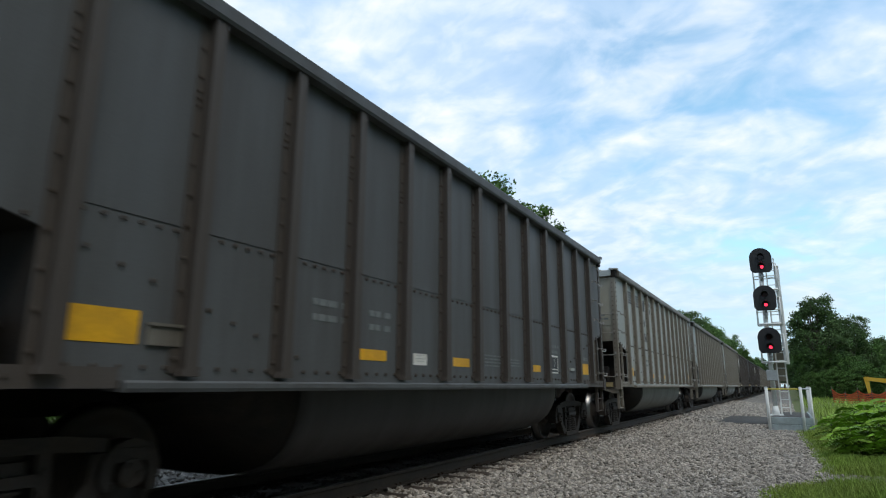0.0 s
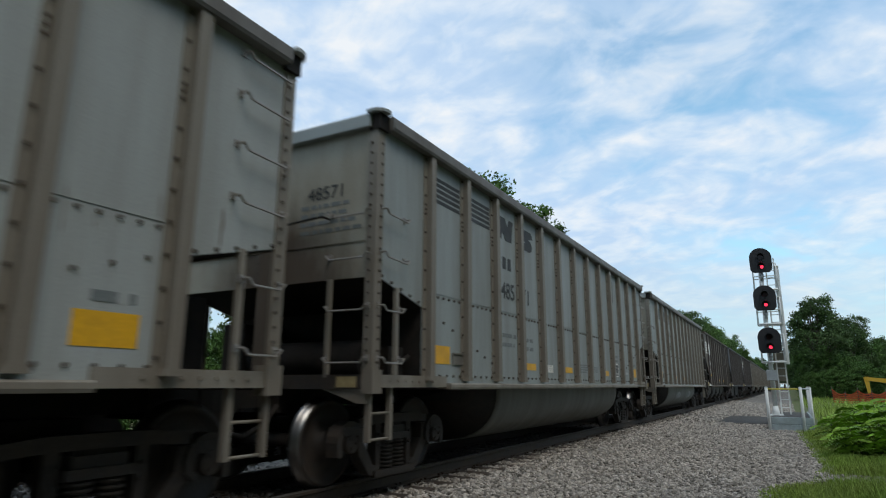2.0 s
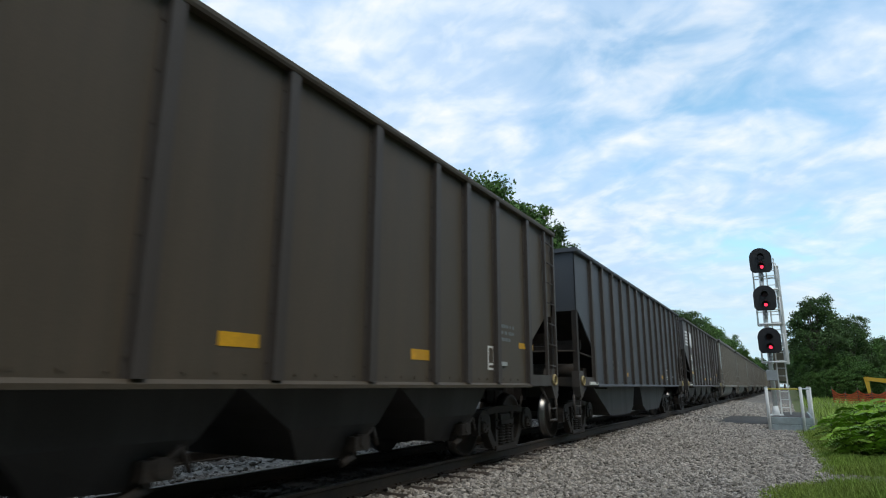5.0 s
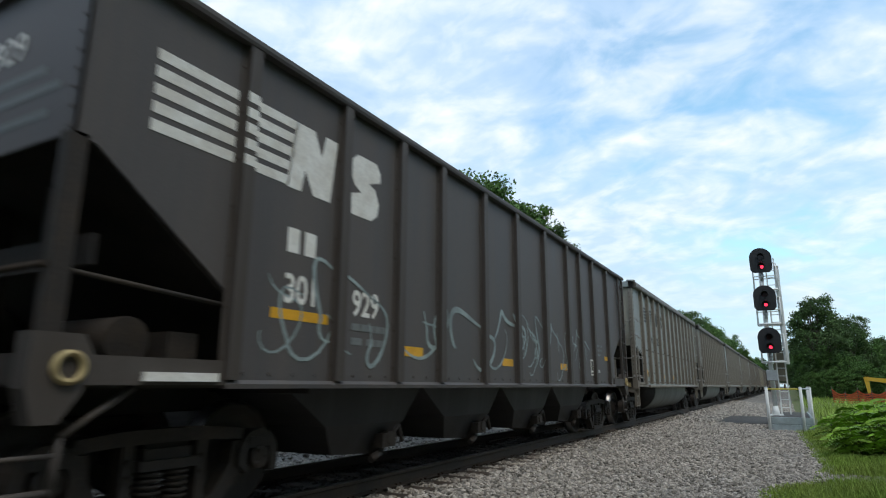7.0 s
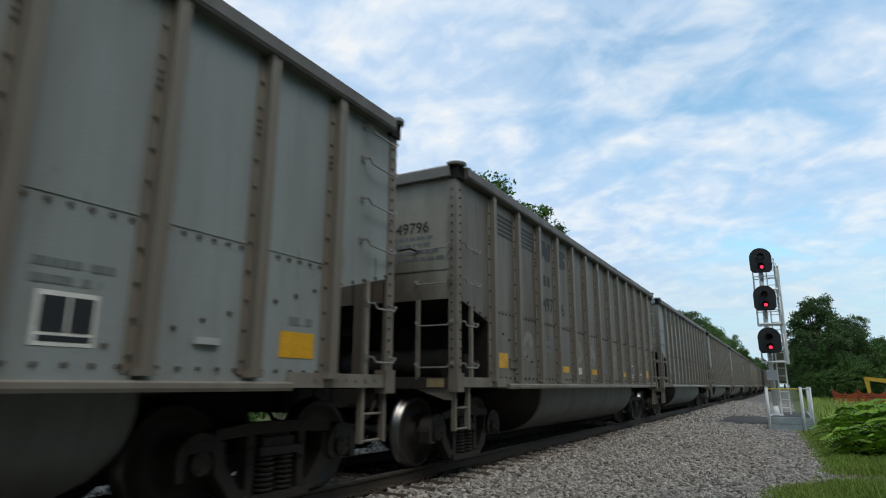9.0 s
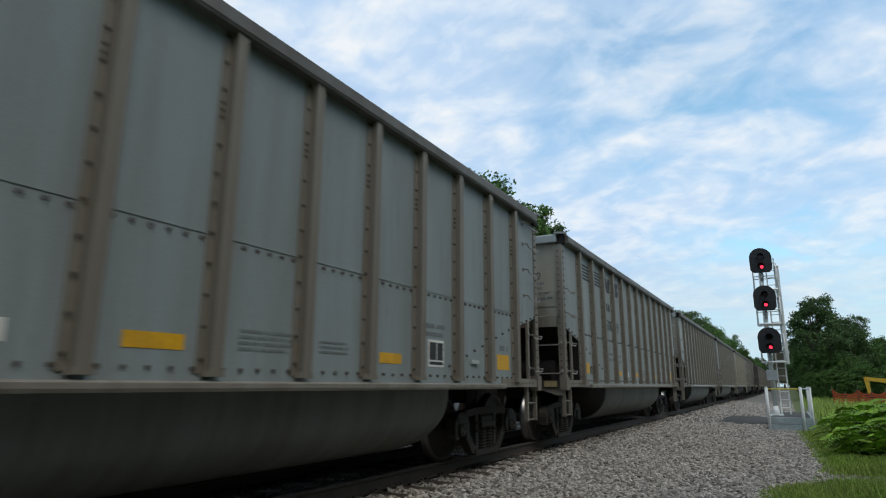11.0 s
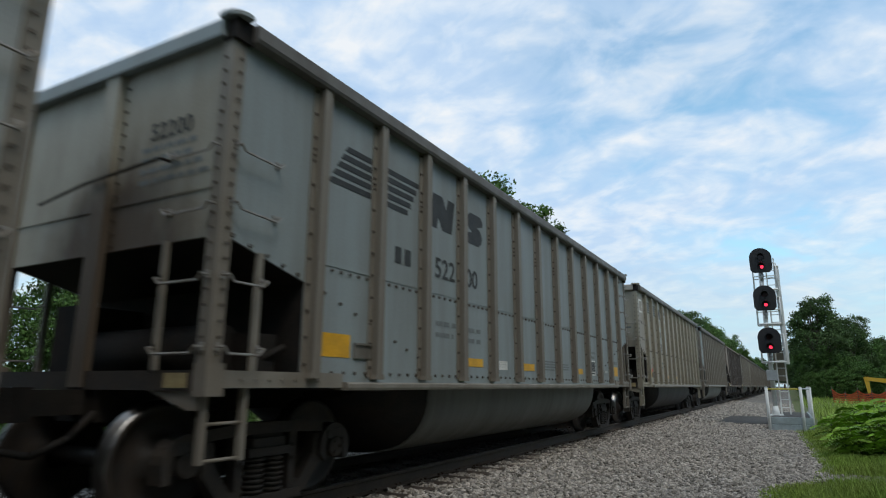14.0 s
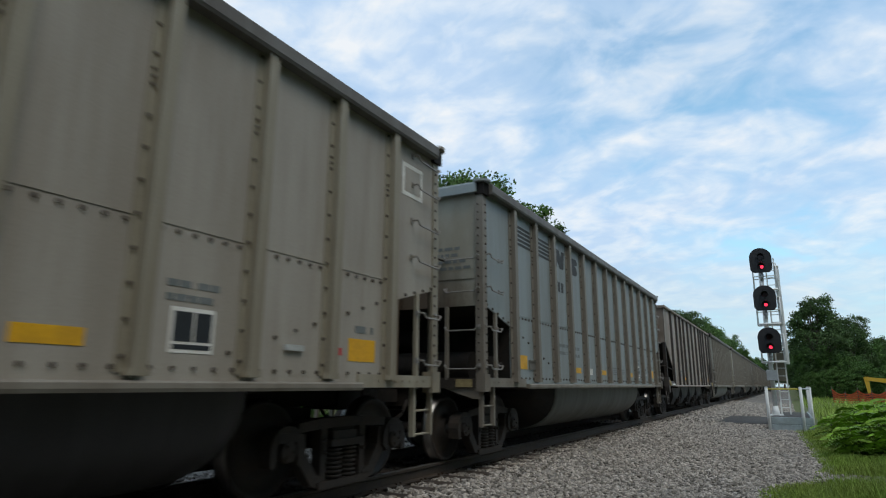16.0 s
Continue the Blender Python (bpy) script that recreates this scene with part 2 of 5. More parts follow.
M_GLASS = surface("dark cab glass", (0.03, 0.04, 0.045), 0.08, grain=0, bump=0)


# ---- building blocks ----
def box(bm, x0, x1, y0, y1, z0, z1, mi=0):
    v = [bm.verts.new((x, y, z)) for x in (x0, x1) for y in (y0, y1) for z in (z0, z1)]
    for q in ((0, 1, 3, 2), (4, 6, 7, 5), (0, 4, 5, 1), (2, 3, 7, 6), (0, 2, 6, 4), (1, 5, 7, 3)):
        bm.faces.new([v[i] for i in q]).material_index = mi
    return v


def bar(bm, a, b, r, seg=6, r2=None, mi=0, cap=True):
    """A round bar from a to b."""
    a, b = Vector(a), Vector(b)
    d = (b - a).normalized()
    u = d.orthogonal().normalized()
    w = d.cross(u)
    r2 = r if r2 is None else r2
    rings = []
    for p, rad in ((a, r), (b, r2)):
        rings.append([bm.verts.new(p + rad * (math.cos(t) * u + math.sin(t) * w)) for t in [2 * math.pi * i / seg for i in range(seg)]])
    for i in range(seg):
        j = (i + 1) % seg
        f = bm.faces.new((rings[0][i], rings[0][j], rings[1][j], rings[1][i]))
        f.material_index, f.smooth = mi, seg > 5
    if cap:
        bm.faces.new(rings[0][::-1]).material_index = mi
        bm.faces.new(rings[1]).material_index = mi


def path_bar(bm, pts, r, seg=6):
    for a, b in zip(pts, pts[1:]):
        bar(bm, a, b, r, seg)


def plate(bm, pts, axis, lo, hi, mi=0):
    """A polygon given in the plane across axis ('x': y,z; 'y': x,z; 'z': x,y), with thickness from lo to hi."""
    def place(p, k):
        return {"x": (k, p[0], p[1]), "y": (p[0], k, p[1]), "z": (p[0], p[1], k)}[axis]
    a = [bm.verts.new(place(p, lo)) for p in pts]
    b = [bm.verts.new(place(p, hi)) for p in pts]
    faces = [bm.faces.new(a[::-1]), bm.faces.new(b)]
    for i in range(len(pts)):
        j = (i + 1) % len(pts)
        faces.append(bm.faces.new((a[i], a[j], b[j], b[i])))
    for f in faces:
        f.material_index = mi


def lathe(bm, profile, axis_x=True, seg=28, mats=None, centre=(0, 0, 0)):
    """Turn (offset, radius) pairs about the x axis."""
    c = Vector(centre)
    rings = []
    for x, r in profile:
        rings.append([bm.verts.new(c + Vector((x, r * math.cos(t), r * math.sin(t)))) for t in [2 * math.pi * i / seg for i in range(seg)]])
    for k in range(len(profile) - 1):
        for i in range(seg):
            j = (i + 1) % seg
            f = bm.faces.new((rings[k][i], rings[k][j], rings[k + 1][j], rings[k + 1][i]))
            f.smooth = True
            f.material_index = mats[k] if mats else 0


def bevelled(bm, width=0.01):
    bmesh.ops.recalc_face_normals(bm, faces=bm.faces)
    bmesh.ops.bevel(bm, geom=bm.edges[:], offset=width, segments=1, affect="EDGES", profile=0.7)
    return bm


def to_mesh(name, bm, *mats):
    bmesh.ops.recalc_face_normals(bm, faces=bm.faces)
    me = bpy.data.meshes.new(name)
    bm.to_mesh(me)
    bm.free()
    for m in mats:
        me.materials.append(m)
    return me


def part(name, data, material, parent, label="", m=None):
    """One mesh under a thing or a part; data is a bmesh or a finished mesh."""
    if isinstance(data, bmesh.types.BMesh):
        data = to_mesh(name, data, *(material if isinstance(material, tuple) else (material,)))
    ob = new(name, data)
    ob.parent = parent
    if m is not None:
        ob.matrix_basis = m
    if label:
        tagged(ob, label)
    return ob


def thing(name, label, category, group="", kind="", m=None):
    ob = tagged(new(name), label, category, group, kind)
    ob.empty_display_size = 0.2
    if m is not None:
        ob.matrix_basis = m
    return ob


CACHE = {}


def cached(key, build, *mats):
    """Meshes that alike parts share."""
    if key not in CACHE:
        bm = bmesh.new()
        build(bm)
        CACHE[key] = to_mesh(key[0], bm, *mats)
    return CACHE[key]


def letters(text, size, material, bold=0.0):
    key = ("lettering", text, size, material.name, bold)
    if key not in CACHE:
        cu = bpy.data.curves.new("lettering", "FONT")
        cu.body, cu.size, cu.extrude, cu.offset, cu.resolution_u = text, size, 0.0015, bold, 3
        ob = new("lettering", cu)
        me = bpy.data.meshes.new_from_object(ob.evaluated_get(bpy.context.evaluated_depsgraph_get()))
        bpy.data.objects.remove(ob)
        bpy.data.curves.remove(cu)
        me.materials.clear()
        me.materials.append(material)
        CACHE[key] = me
    return CACHE[key]


SIDE = 1.53
DROP = 0.04                                 # rail heads lie this far below z = 0


# ---- freight cars: y runs from the leading corner (0) to the trailing one ----
def post_mesh(kind):
    def build(bm):
        z0, z1 = 1.10, 3.83
        box(bm, SIDE + 0.001, SIDE + 0.012, -0.13, 0.05, z0, z1)                 # flange on the sheet
        plate(bm, [(-0.055, z0), (0.05, z0), (0.05, z1), (-0.055, z1)], "x", SIDE + 0.012, SIDE + 0.085)
        plate(bm, [(-0.075, z0 - 0.02), (0.07, z0 - 0.02), (0.06, z0 + 0.03), (-0.065, z0 + 0.03)], "x", SIDE + 0.0, SIDE + 0.09)
        for i in range(12):
            z = 1.2 + i * 0.235
            bar(bm, (SIDE + 0.012, -0.095, z), (SIDE + 0.030, -0.095, z), 0.018, 6, 0.012, 1)
            if i == 8:
                for dz in (0.06, 0.12):
                    bar(bm, (SIDE + 0.012, -0.095, z + dz), (SIDE + 0.03, -0.095, z + dz), 0.016, 6, 0.012, 1)
    return cached(("post", kind), build, POST[kind], M_BOLT)


def hopper_post_mesh(kind):
    def build(bm):
        z0, z1 = 1.06, 3.80
        plate(bm, [(-0.06, z0), (0.06, z0), (0.06, z1), (-0.06, z1)], "x", SIDE + 0.0, SIDE + 0.07)
        box(bm, SIDE, SIDE + 0.01, -0.10, 0.10, z0, z1)
        for i in range(7):
            z = 1.2 + i * 0.4
            bar(bm, (SIDE + 0.01, -0.08, z), (SIDE + 0.022, -0.08, z), 0.014, 5, 0.01, 1)
    return cached(("post", "hopper", kind), build, POST[kind], M_BOLT)


def grab(bm, a, b, out, drop=0.05, r=0.011):
    """A bent grab iron between two feet, standing off by out."""
    a, b, o = Vector(a), Vector(b), Vector(out)
    d = (b - a).normalized() * 0.05
    low = Vector((0, 0, -drop))
    path_bar(bm, [a, a + o, a + o + d + low, b + o - d + low, b + o, b], r, 5)
    for p in (a, b):
        box(bm, p.x - 0.02, p.x + 0.02, p.y - 0.02, p.y + 0.02, p.z - 0.03, p.z + 0.03)


FLIP = Matrix.Rotation(math.pi, 4, "Z")


def both_sides(length):
    """The pose of a part and of its twin on the far side, turned end for end."""
    return Matrix(), Matrix.Translation((0, length, 0)) @ FLIP


def wheelset_mesh():
    def build(bm):
        bar(bm, (-1.0, 0, 0), (1.0, 0, 0), 0.075, 12)
        for s in (-1, 1):
            prof = [(0.60, 0.13), (0.66, 0.15), (0.685, 0.36), (0.665, 0.42), (0.663, 0.472), (0.69, 0.486), (0.712, 0.475),
                    (0.728, 0.457), (0.80, 0.452), (0.803, 0.41), (0.775, 0.385), (0.745, 0.30), (0.765, 0.16), (0.83, 0.145), (0.83, 0.075)]
            lathe(bm, [(s * x, r) for x, r in prof], seg=32, mats=[0, 0, 0, 0, 1, 1, 1, 1, 0, 0, 0, 0, 0, 0])
            for k in range(3):
                t = 2 * math.pi * k / 3
                bar(bm, (s * 0.99, 0.05 * math.cos(t), 0.05 * math.sin(t)), (s * 1.11, 0.05 * math.cos(t), 0.05 * math.sin(t)), 0.014, 5)
            bar(bm, (s * 0.95, 0, 0), (s * 1.09, 0, 0), 0.085, 14, 0.08)
    return cached(("wheelset",), build, M_WHEEL, M_TREAD)


def side_frame_mesh():
    def build(bm):
        x0, x1 = 0.95, 1.09
        for s in (1, -1):
            flip = lambda pts: [(s * y, z) for y, z in pts]
            # top chord, falling towards the pedestal
            plate(bm, flip([(0, 0.74), (0.40, 0.735), (0.72, 0.70), (0.72, 0.61), (0.38, 0.635), (0, 0.64)]), "x", x0, x1)
            # arch over the bearing and its two jaws
            arc = [(0.89 + 0.225 * math.cos(t), 0.475 + 0.215 * math.sin(t)) for t in [radians(18 * k) for k in range(11)]]
            inner = [(0.89 + 0.135 * math.cos(t), 0.475 + 0.13 * math.sin(t)) for t in [radians(180 - 18 * k) for k in range(11)]]
            plate(bm, flip([(1.10, 0.33)] + arc + [(0.67, 0.40), (0.75, 0.33)] + inner + [(1.03, 0.33)]), "x", x0 + 0.01, x1 + 0.03)
            # tension member, down to the spring seat
            plate(bm, flip([(0.72, 0.60), (0.76, 0.36), (0.70, 0.33), (0.50, 0.10), (0.34, 0.06), (0.32, 0.16), (0.43, 0.20), (0.60, 0.42), (0.62, 0.60)]), "x", x0, x1 - 0.01)
            # column
            plate(bm, flip([(0.27, 0.66), (0.37, 0.66), (0.36, 0.12), (0.28, 0.12)]), "x", x0, x1 - 0.02)
            for z in (0.40, 0.52):
                bar(bm, (x1 - 0.02, s * 0.32, z), (x1 + 0.005, s * 0.32, z), 0.022, 6)
        box(bm, x0, x1 + 0.015, -0.42, 0.42, 0.06, 0.13)
        box(bm, x0 - 0.12, x1 + 0.03, -0.25, 0.25, 0.45, 0.52)
        box(bm, x0 - 0.06, x1, -0.20, 0.20, 0.52, 0.60)
        for k in range(2):
            y = (k - 0.5) * 0.235
            for j in range(7):
                z = 0.145 + j * 0.044
                bar(bm, (x1 - 0.075, y, z), (x1 - 0.075, y, z + 0.024), 0.10, 12, 0.10)
            bar(bm, (x1 - 0.075, y, 0.13), (x1 - 0.075, y, 0.46), 0.072, 8)
    return cached(("side_frame",), build, M_TRUCK)


def bearing_cap_mesh():
    def build(bm):
        bar(bm, (1.09, 0, 0), (1.145, 0, 0), 0.105, 14, 0.095)
        for k in range(3):
            t = 2 * math.pi * k / 3
            bar(bm, (1.145, 0.058 * math.cos(t), 0.058 * math.sin(t)), (1.162, 0.058 * math.cos(t), 0.058 * math.sin(t)), 0.02, 6)
        box(bm, 0.92, 1.13, -0.13, 0.13, 0.08, 0.17)
    return cached(("bearing_adapter",), build, M_TRUCK)


def bolster_mesh():
    def build(bm):
        box(bm, -1.06, 1.06, -0.19, 0.19, 0.46, 0.66)
        box(bm, -0.35, 0.35, -0.3, 0.3, 0.66, 0.80)
        for s in (-1, 1):
            box(bm, -0.75, 0.75, s * 0.50 - 0.05, s * 0.50 + 0.05, 0.34, 0.44)
            box(bm, 0.66, 0.74, s * 0.40 - 0.03, s * 0.40 + 0.06, 0.28, 0.62)
    return cached(("bolster",), build, M_UNDER)


WHEELSETS = []


def truck(car, y):
    t = part("bogie", cached(("centre_plate",), lambda bm: bar(bm, (0, 0, 0.78), (0, 0, 0.90), 0.22, 16), M_UNDER), None, car,
             "grimy three-piece freight bogie", pose(0, y, -DROP))
    for s in (0, 180):
        part("side_frame", side_frame_mesh(), None, t, "brown cast-steel side frame with coil springs", pose(0, 0, 0, 0, 0, s))
    part("bolster", bolster_mesh(), None, t)
    for dy in (-0.89, 0.89):
        w = part("wheelset", wheelset_mesh(), None, t, "dark wheels with bright worn treads", pose(0, dy, 0.457))
        WHEELSETS.append((w, dy, car))
        for s in (0, 180):
            part("bearing_adapter", bearing_cap_mesh(), None, t, "", pose(0, dy, 0.457, 0, 0, s))


def coupler_mesh():
    def build(bm):
        box(bm, -0.11, 0.11, -0.45, 0.6, 0.78, 0.98)
        plate(bm, [(-0.16, -0.72), (0.10, -0.72), (0.17, -0.60), (0.14, -0.45), (-0.14, -0.45), (-0.2, -0.55)], "z", 0.74, 1.0)
        box(bm, -0.28, 0.28, -0.02, 0.25, 0.72, 1.02)
        path_bar(bm, [(0.3, -0.05, 0.8), (0.34, -0.25, 0.62), (0.3, -0.5, 0.5), (0.22, -0.68, 0.55)], 0.028, 6)
    return cached(("coupler",), build, M_UNDER)


def side_mark(car, name, y0, y1, z0, z1, material, length, label="", thick=0.004):
    """A flat painted or stuck panel on the camera-side sheet."""
    if length != 13.8 and y0 > 4.15:
        y0, y1 = y0 * length / 13.8, y1 * length / 13.8
    bm = bmesh.new()
    box(bm, SIDE + 0.001, SIDE + thick, y0, y1, z0, z1)
    return part(name, bm, material, car, label)


def slant_mark(car, name, pts, material, label="", x=SIDE):
    bm = bmesh.new()
    plate(bm, pts, "x", x + 0.001, x + 0.004)
    return part(name, bm, material, car, label)


TURN_SIDE = pose(0, 0, 0, 90, 0, 90)


def side_text(car, text, y, z, size, material, label="", bold=0.0, squeeze=1.0):
    return part("lettering", letters(text, size, material, bold), None, car, label,
                Matrix.Translation((SIDE + 0.004, y, z)) @ TURN_SIDE @ Matrix.Diagonal((squeeze, 1, 1, 1)))


def end_text(car, text, x, z, size, material, label=""):
    return part("lettering", letters(text, size, material), None, car, label, Matrix.Translation((x, -0.006, z)) @ pose(0, 0, 0, 90, 0, 0))


def bars(car, y, z, widths, h, material, gap=0.05):
    """Lines of writing too small to read, as plain bars."""
    bm = bmesh.new()
    rng = random.Random(int(y * 100))
    for i, w in enumerate(widths):
        a = y
        while a < y + w:
            d = rng.uniform(0.6, 2.6) * h + 0.01
            box(bm, SIDE + 0.001, SIDE + 0.004, a, min(a + d, y + w), z - i * (h + gap) - h, z - i * (h + gap))
            a += d + rng.choice((0.3, 0.3, 1.2)) * h
    return tagged(part("fine_print", bm, material, car), kind="stuff")


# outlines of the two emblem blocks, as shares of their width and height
BLOCK_A = [(0, 0), (0.28, 0), (0.34, 0.34), (0.52, 0), (0.88, 0), (1, 1), (0.74, 1), (0.66, 0.64), (0.50, 1), (0.14, 1)]
BLOCK_B = [(0.02, 0.12), (0.14, 0.0), (0.72, 0.0), (0.90, 0.12), (0.95, 0.32), (0.82, 0.54), (0.62, 0.60), (0.98, 0.70), (0.98, 0.86), (0.84, 1.0), (0.28, 1.0), (0.10, 0.88), (0.06, 0.68), (0.20, 0.48), (0.40, 0.40), (0.02, 0.30)]
GL = 13.8                                   # gondola length over the corner posts
GPOSTS = [1.10 + 0.973 * i for i in range(13)]


def gondola(front, color, post_kind, label, length=GL, group="coal gondolas in the train"):
    car = thing("coal_gondola", label, "gondola car", group, m=pose(0, front, 0))
    body = PAINT[color]
    L = length
    posts = [1.10 + (L - 2.124) / 12 * i for i in range(13)]

    def sheet(bm):
        plate(bm, [(0, 2.17), (0.98, 1.92), (0.98, 1.02), (L - 0.98, 1.02), (L - 0.98, 1.92), (L, 2.17), (L, 3.84), (0, 3.84)], "x", SIDE - 0.02, SIDE)

    def rail(bm):
        plate(bm, [(SIDE - 0.06, 3.83), (SIDE + 0.10, 3.83), (SIDE + 0.115, 3.86), (SIDE + 0.115, 3.97), (SIDE + 0.09, 3.995), (SIDE - 0.06, 3.995)], "y", 0.13, L - 0.13)

    def end_rail(bm):
        plate(bm, [(-0.10, 3.83), (0.06, 3.83), (0.06, 3.99), (-0.08, 3.99), (-0.10, 3.965)], "x", -SIDE + 0.06, SIDE - 0.06)

    def corner_cap(bm):
        pts = [(SIDE - 0.10, 0.14)] + [(SIDE - 0.03 + 0.15 * math.cos(t), 0.03 + 0.15 * math.sin(t)) for t in [radians(a) for a in range(20, -111, -13)]] + [(SIDE - 0.10, -0.11)]
        plate(bm, pts, "z", 3.985, 4.022)
        # near-black block stands in for the shadowed gap below the corner plate
        box(bm, SIDE - 0.10, SIDE + 0.05, -0.05, 0.14, 3.80, 3.985, 1)

    def sill(bm):
        plate(bm, [(SIDE - 0.12, 0.985), (SIDE + 0.075, 0.975), (SIDE + 0.085, 1.0), (SIDE + 0.085, 1.035), (SIDE + 0.07, 1.05), (SIDE - 0.12, 1.05)], "y", 1.55, L - 1.55)

    def end_sill_side(bm):
        box(bm, SIDE - 0.1, SIDE + 0.02, -0.03, 1.55, 1.0, 1.13)
        box(bm, SIDE - 0.1, SIDE + 0.04, -0.05, 0.12, 0.94, 1.18)
        for i in range(7):
            bar(bm, (SIDE + 0.02, 0.3 + i * 0.15, 1.07), (SIDE + 0.034, 0.3 + i * 0.15, 1.07), 0.016, 5)

    def end_wall(bm):
        box(bm, -SIDE, SIDE, 0.0, 0.02, 2.15, 3.84)
        box(bm, -0.10, 0.10, -0.07, 0.0, 1.0, 3.83)
        for s in (-1, 1):
            for i in range(14):
                z = 2.2 + i * 0.115
                for x in (0.16, SIDE - 0.05):
                    bar(bm, (s * x, -0.018, z), (s * x, 0.0, z), 0.015, 5, mi=1)
        box(bm, -SIDE, SIDE, -0.012, 0.0, 2.55, 2.57)

    def slope(bm):
        plate(bm, [(0.02, 2.17), (0.98, 1.92), (0.98, 1.02), (1.0, 1.02), (1.02, 1.95), (0.02, 2.2)], "x", -SIDE + 0.02, SIDE - 0.02)
        plate(bm, [(1.0, 1.02), (2.7, 0.95), (2.7, 0.98), (1.0, 1.05)], "x", -1.3, 1.3)

    def end_sill(bm):
        box(bm, -SIDE + 0.1, SIDE - 0.1, -0.05, 0.08, 0.98, 1.13)

    def draft_sill(bm):
        box(bm, -0.25, 0.25, 0.0, 2.6, 0.78, 0.98)

    def end_platform(bm):
        box(bm, -SIDE + 0.05, SIDE - 0.05, 0.08, 1.0, 1.0, 1.02)

    def yellow_patch(bm):
        box(bm, SIDE - 0.42, SIDE - 0.16, -0.054, -0.05, 1.0, 1.11)

    def step_gusset(bm):
        plate(bm, [(SIDE - 0.62, 0.98), (SIDE - 0.05, 0.98), (SIDE - 0.05, 0.84), (SIDE - 0.16, 0.84)], "y", -0.03, 0.0)

    def end_ladder(bm):
        box(bm, 0.93, 0.98, -0.05, -0.01, 1.1, 2.15)

    def corner_post(bm):
        plate(bm, [(SIDE - 0.02, 0.10), (SIDE + 0.015, 0.10), (SIDE + 0.015, -0.03), (SIDE - 0.11, -0.03), (SIDE - 0.11, 0.0), (SIDE - 0.02, 0.0)], "z", 1.13, 3.82)
        for i in range(21):
            z = 1.25 + i * 0.12
            bar(bm, (SIDE + 0.015, 0.055, z), (SIDE + 0.03, 0.055, z), 0.015, 5, mi=1)
            bar(bm, (SIDE - 0.06, -0.03, z), (SIDE - 0.06, -0.045, z), 0.015, 5, mi=1)

    def stile(bm):
        box(bm, SIDE - 0.03, SIDE + 0.01, 0.40, 0.46, 1.12, 2.08)

    irons = [("front_high", (SIDE, 0.07, 0.02), (SIDE, 0.55, 0), (0.09, 0, 0), (2.88, 2.40)),
             ("front_low", (SIDE + 0.01, 0.04, 0), (SIDE + 0.01, 0.44, 0), (0.09, 0, 0), (1.84, 1.30)),
             ("rear_high", (SIDE, L - 0.58, 0), (SIDE, L - 0.05, -0.02), (0.09, 0, 0), (3.72, 3.36, 2.92, 2.48)),
             ("rear_low", (SIDE + 0.01, L - 0.44, 0), (SIDE + 0.01, L - 0.04, 0), (0.09, 0, 0), (1.84, 1.30)),
             ("end_high", (0.93, -0.005, 0), (SIDE - 0.05, -0.005, 0), (0, -0.09, 0), (2.88, 2.40)),
             ("end_low", (0.95, -0.03, 0), (SIDE - 0.05, -0.03, 0), (0, -0.07, 0), (1.84, 1.30))]

    def uncoupling_rod(bm):
        path_bar(bm, [(0.9, -0.02, 2.84), (0.85, -0.1, 2.86), (-0.2, -0.1, 2.80), (-0.9, -0.1, 2.70)], 0.014, 5)

    def stirrup(bm):
        for y in (0.03, 0.41):
            box(bm, SIDE - 0.09, SIDE - 0.03, y - 0.022, y + 0.022, 0.46, 1.0)
        for z in (0.48, 0.74):
            bar(bm, (SIDE - 0.06, 0.03, z), (SIDE - 0.06, 0.41, z), 0.014, 6)

    def tub_ring(bm, y, w, zb):
        ring = []
        for i in range(21):
            a = math.pi * i / 20
            c, k = math.cos(a), math.sin(a)
            ring.append(bm.verts.new((w * math.copysign(abs(c) ** 0.62, c), y, 0.985 - (0.985 - zb) * abs(k) ** 0.85)))
        return ring

    def skin(bm, rings):
        for a, b in zip(rings, rings[1:]):
            for i in range(20):
                bm.faces.new((a[i], a[i + 1], b[i + 1], b[i])).smooth = True

    def tub(bm):
        rings = [tub_ring(bm, *r) for r in ((3.42, 1.39, 0.18), (3.60, 1.39, 0.17), (L - 3.25, 1.39, 0.17), (L - 3.0, 1.375, 0.19), (L - 2.82, 1.33, 0.25), (L - 2.70, 1.26, 0.33), (L - 2.63, 1.16, 0.45))]
        skin(bm, rings)
        bm.faces.new(rings[0]), bm.faces.new(rings[-1][::-1])

    def tub_end(bm):
        rings = [tub_ring(bm, *r) for r in ((2.45, 1.02, 0.86), (3.416, 1.385, 0.19))]
        skin(bm, rings)
        bm.faces.new(rings[0]), bm.faces.new(rings[-1][::-1])

    def rivets(bm):
        for a, b in zip(posts, posts[1:]):
            for k in range(6):
                y = a + 0.10 + (b - a - 0.27) * k / 5
                bar(bm, (SIDE, y, 2.09), (SIDE + 0.018, y, 2.09), 0.020, 6, 0.014)
            for k in range(5):
                y = a + 0.12 + (b - a - 0.27) * k / 4
                bar(bm, (SIDE, y, 1.135), (SIDE + 0.016, y, 1.135), 0.02, 6, 0.014)
        for s in (0, 1):
            for k in range(9):
                y, z = 1.25 + k * 0.24, 1.86 - k * 0.075
                y = L - y if s else y
                bar(bm, (SIDE, y, z), (SIDE + 0.018, y, z), 0.020, 6, 0.014)
            for k in range(5):
                y = L - (0.12 + k * 0.19) if s else 0.12 + k * 0.19
                z = 2.2 - 0.255 * (0.12 + k * 0.19)
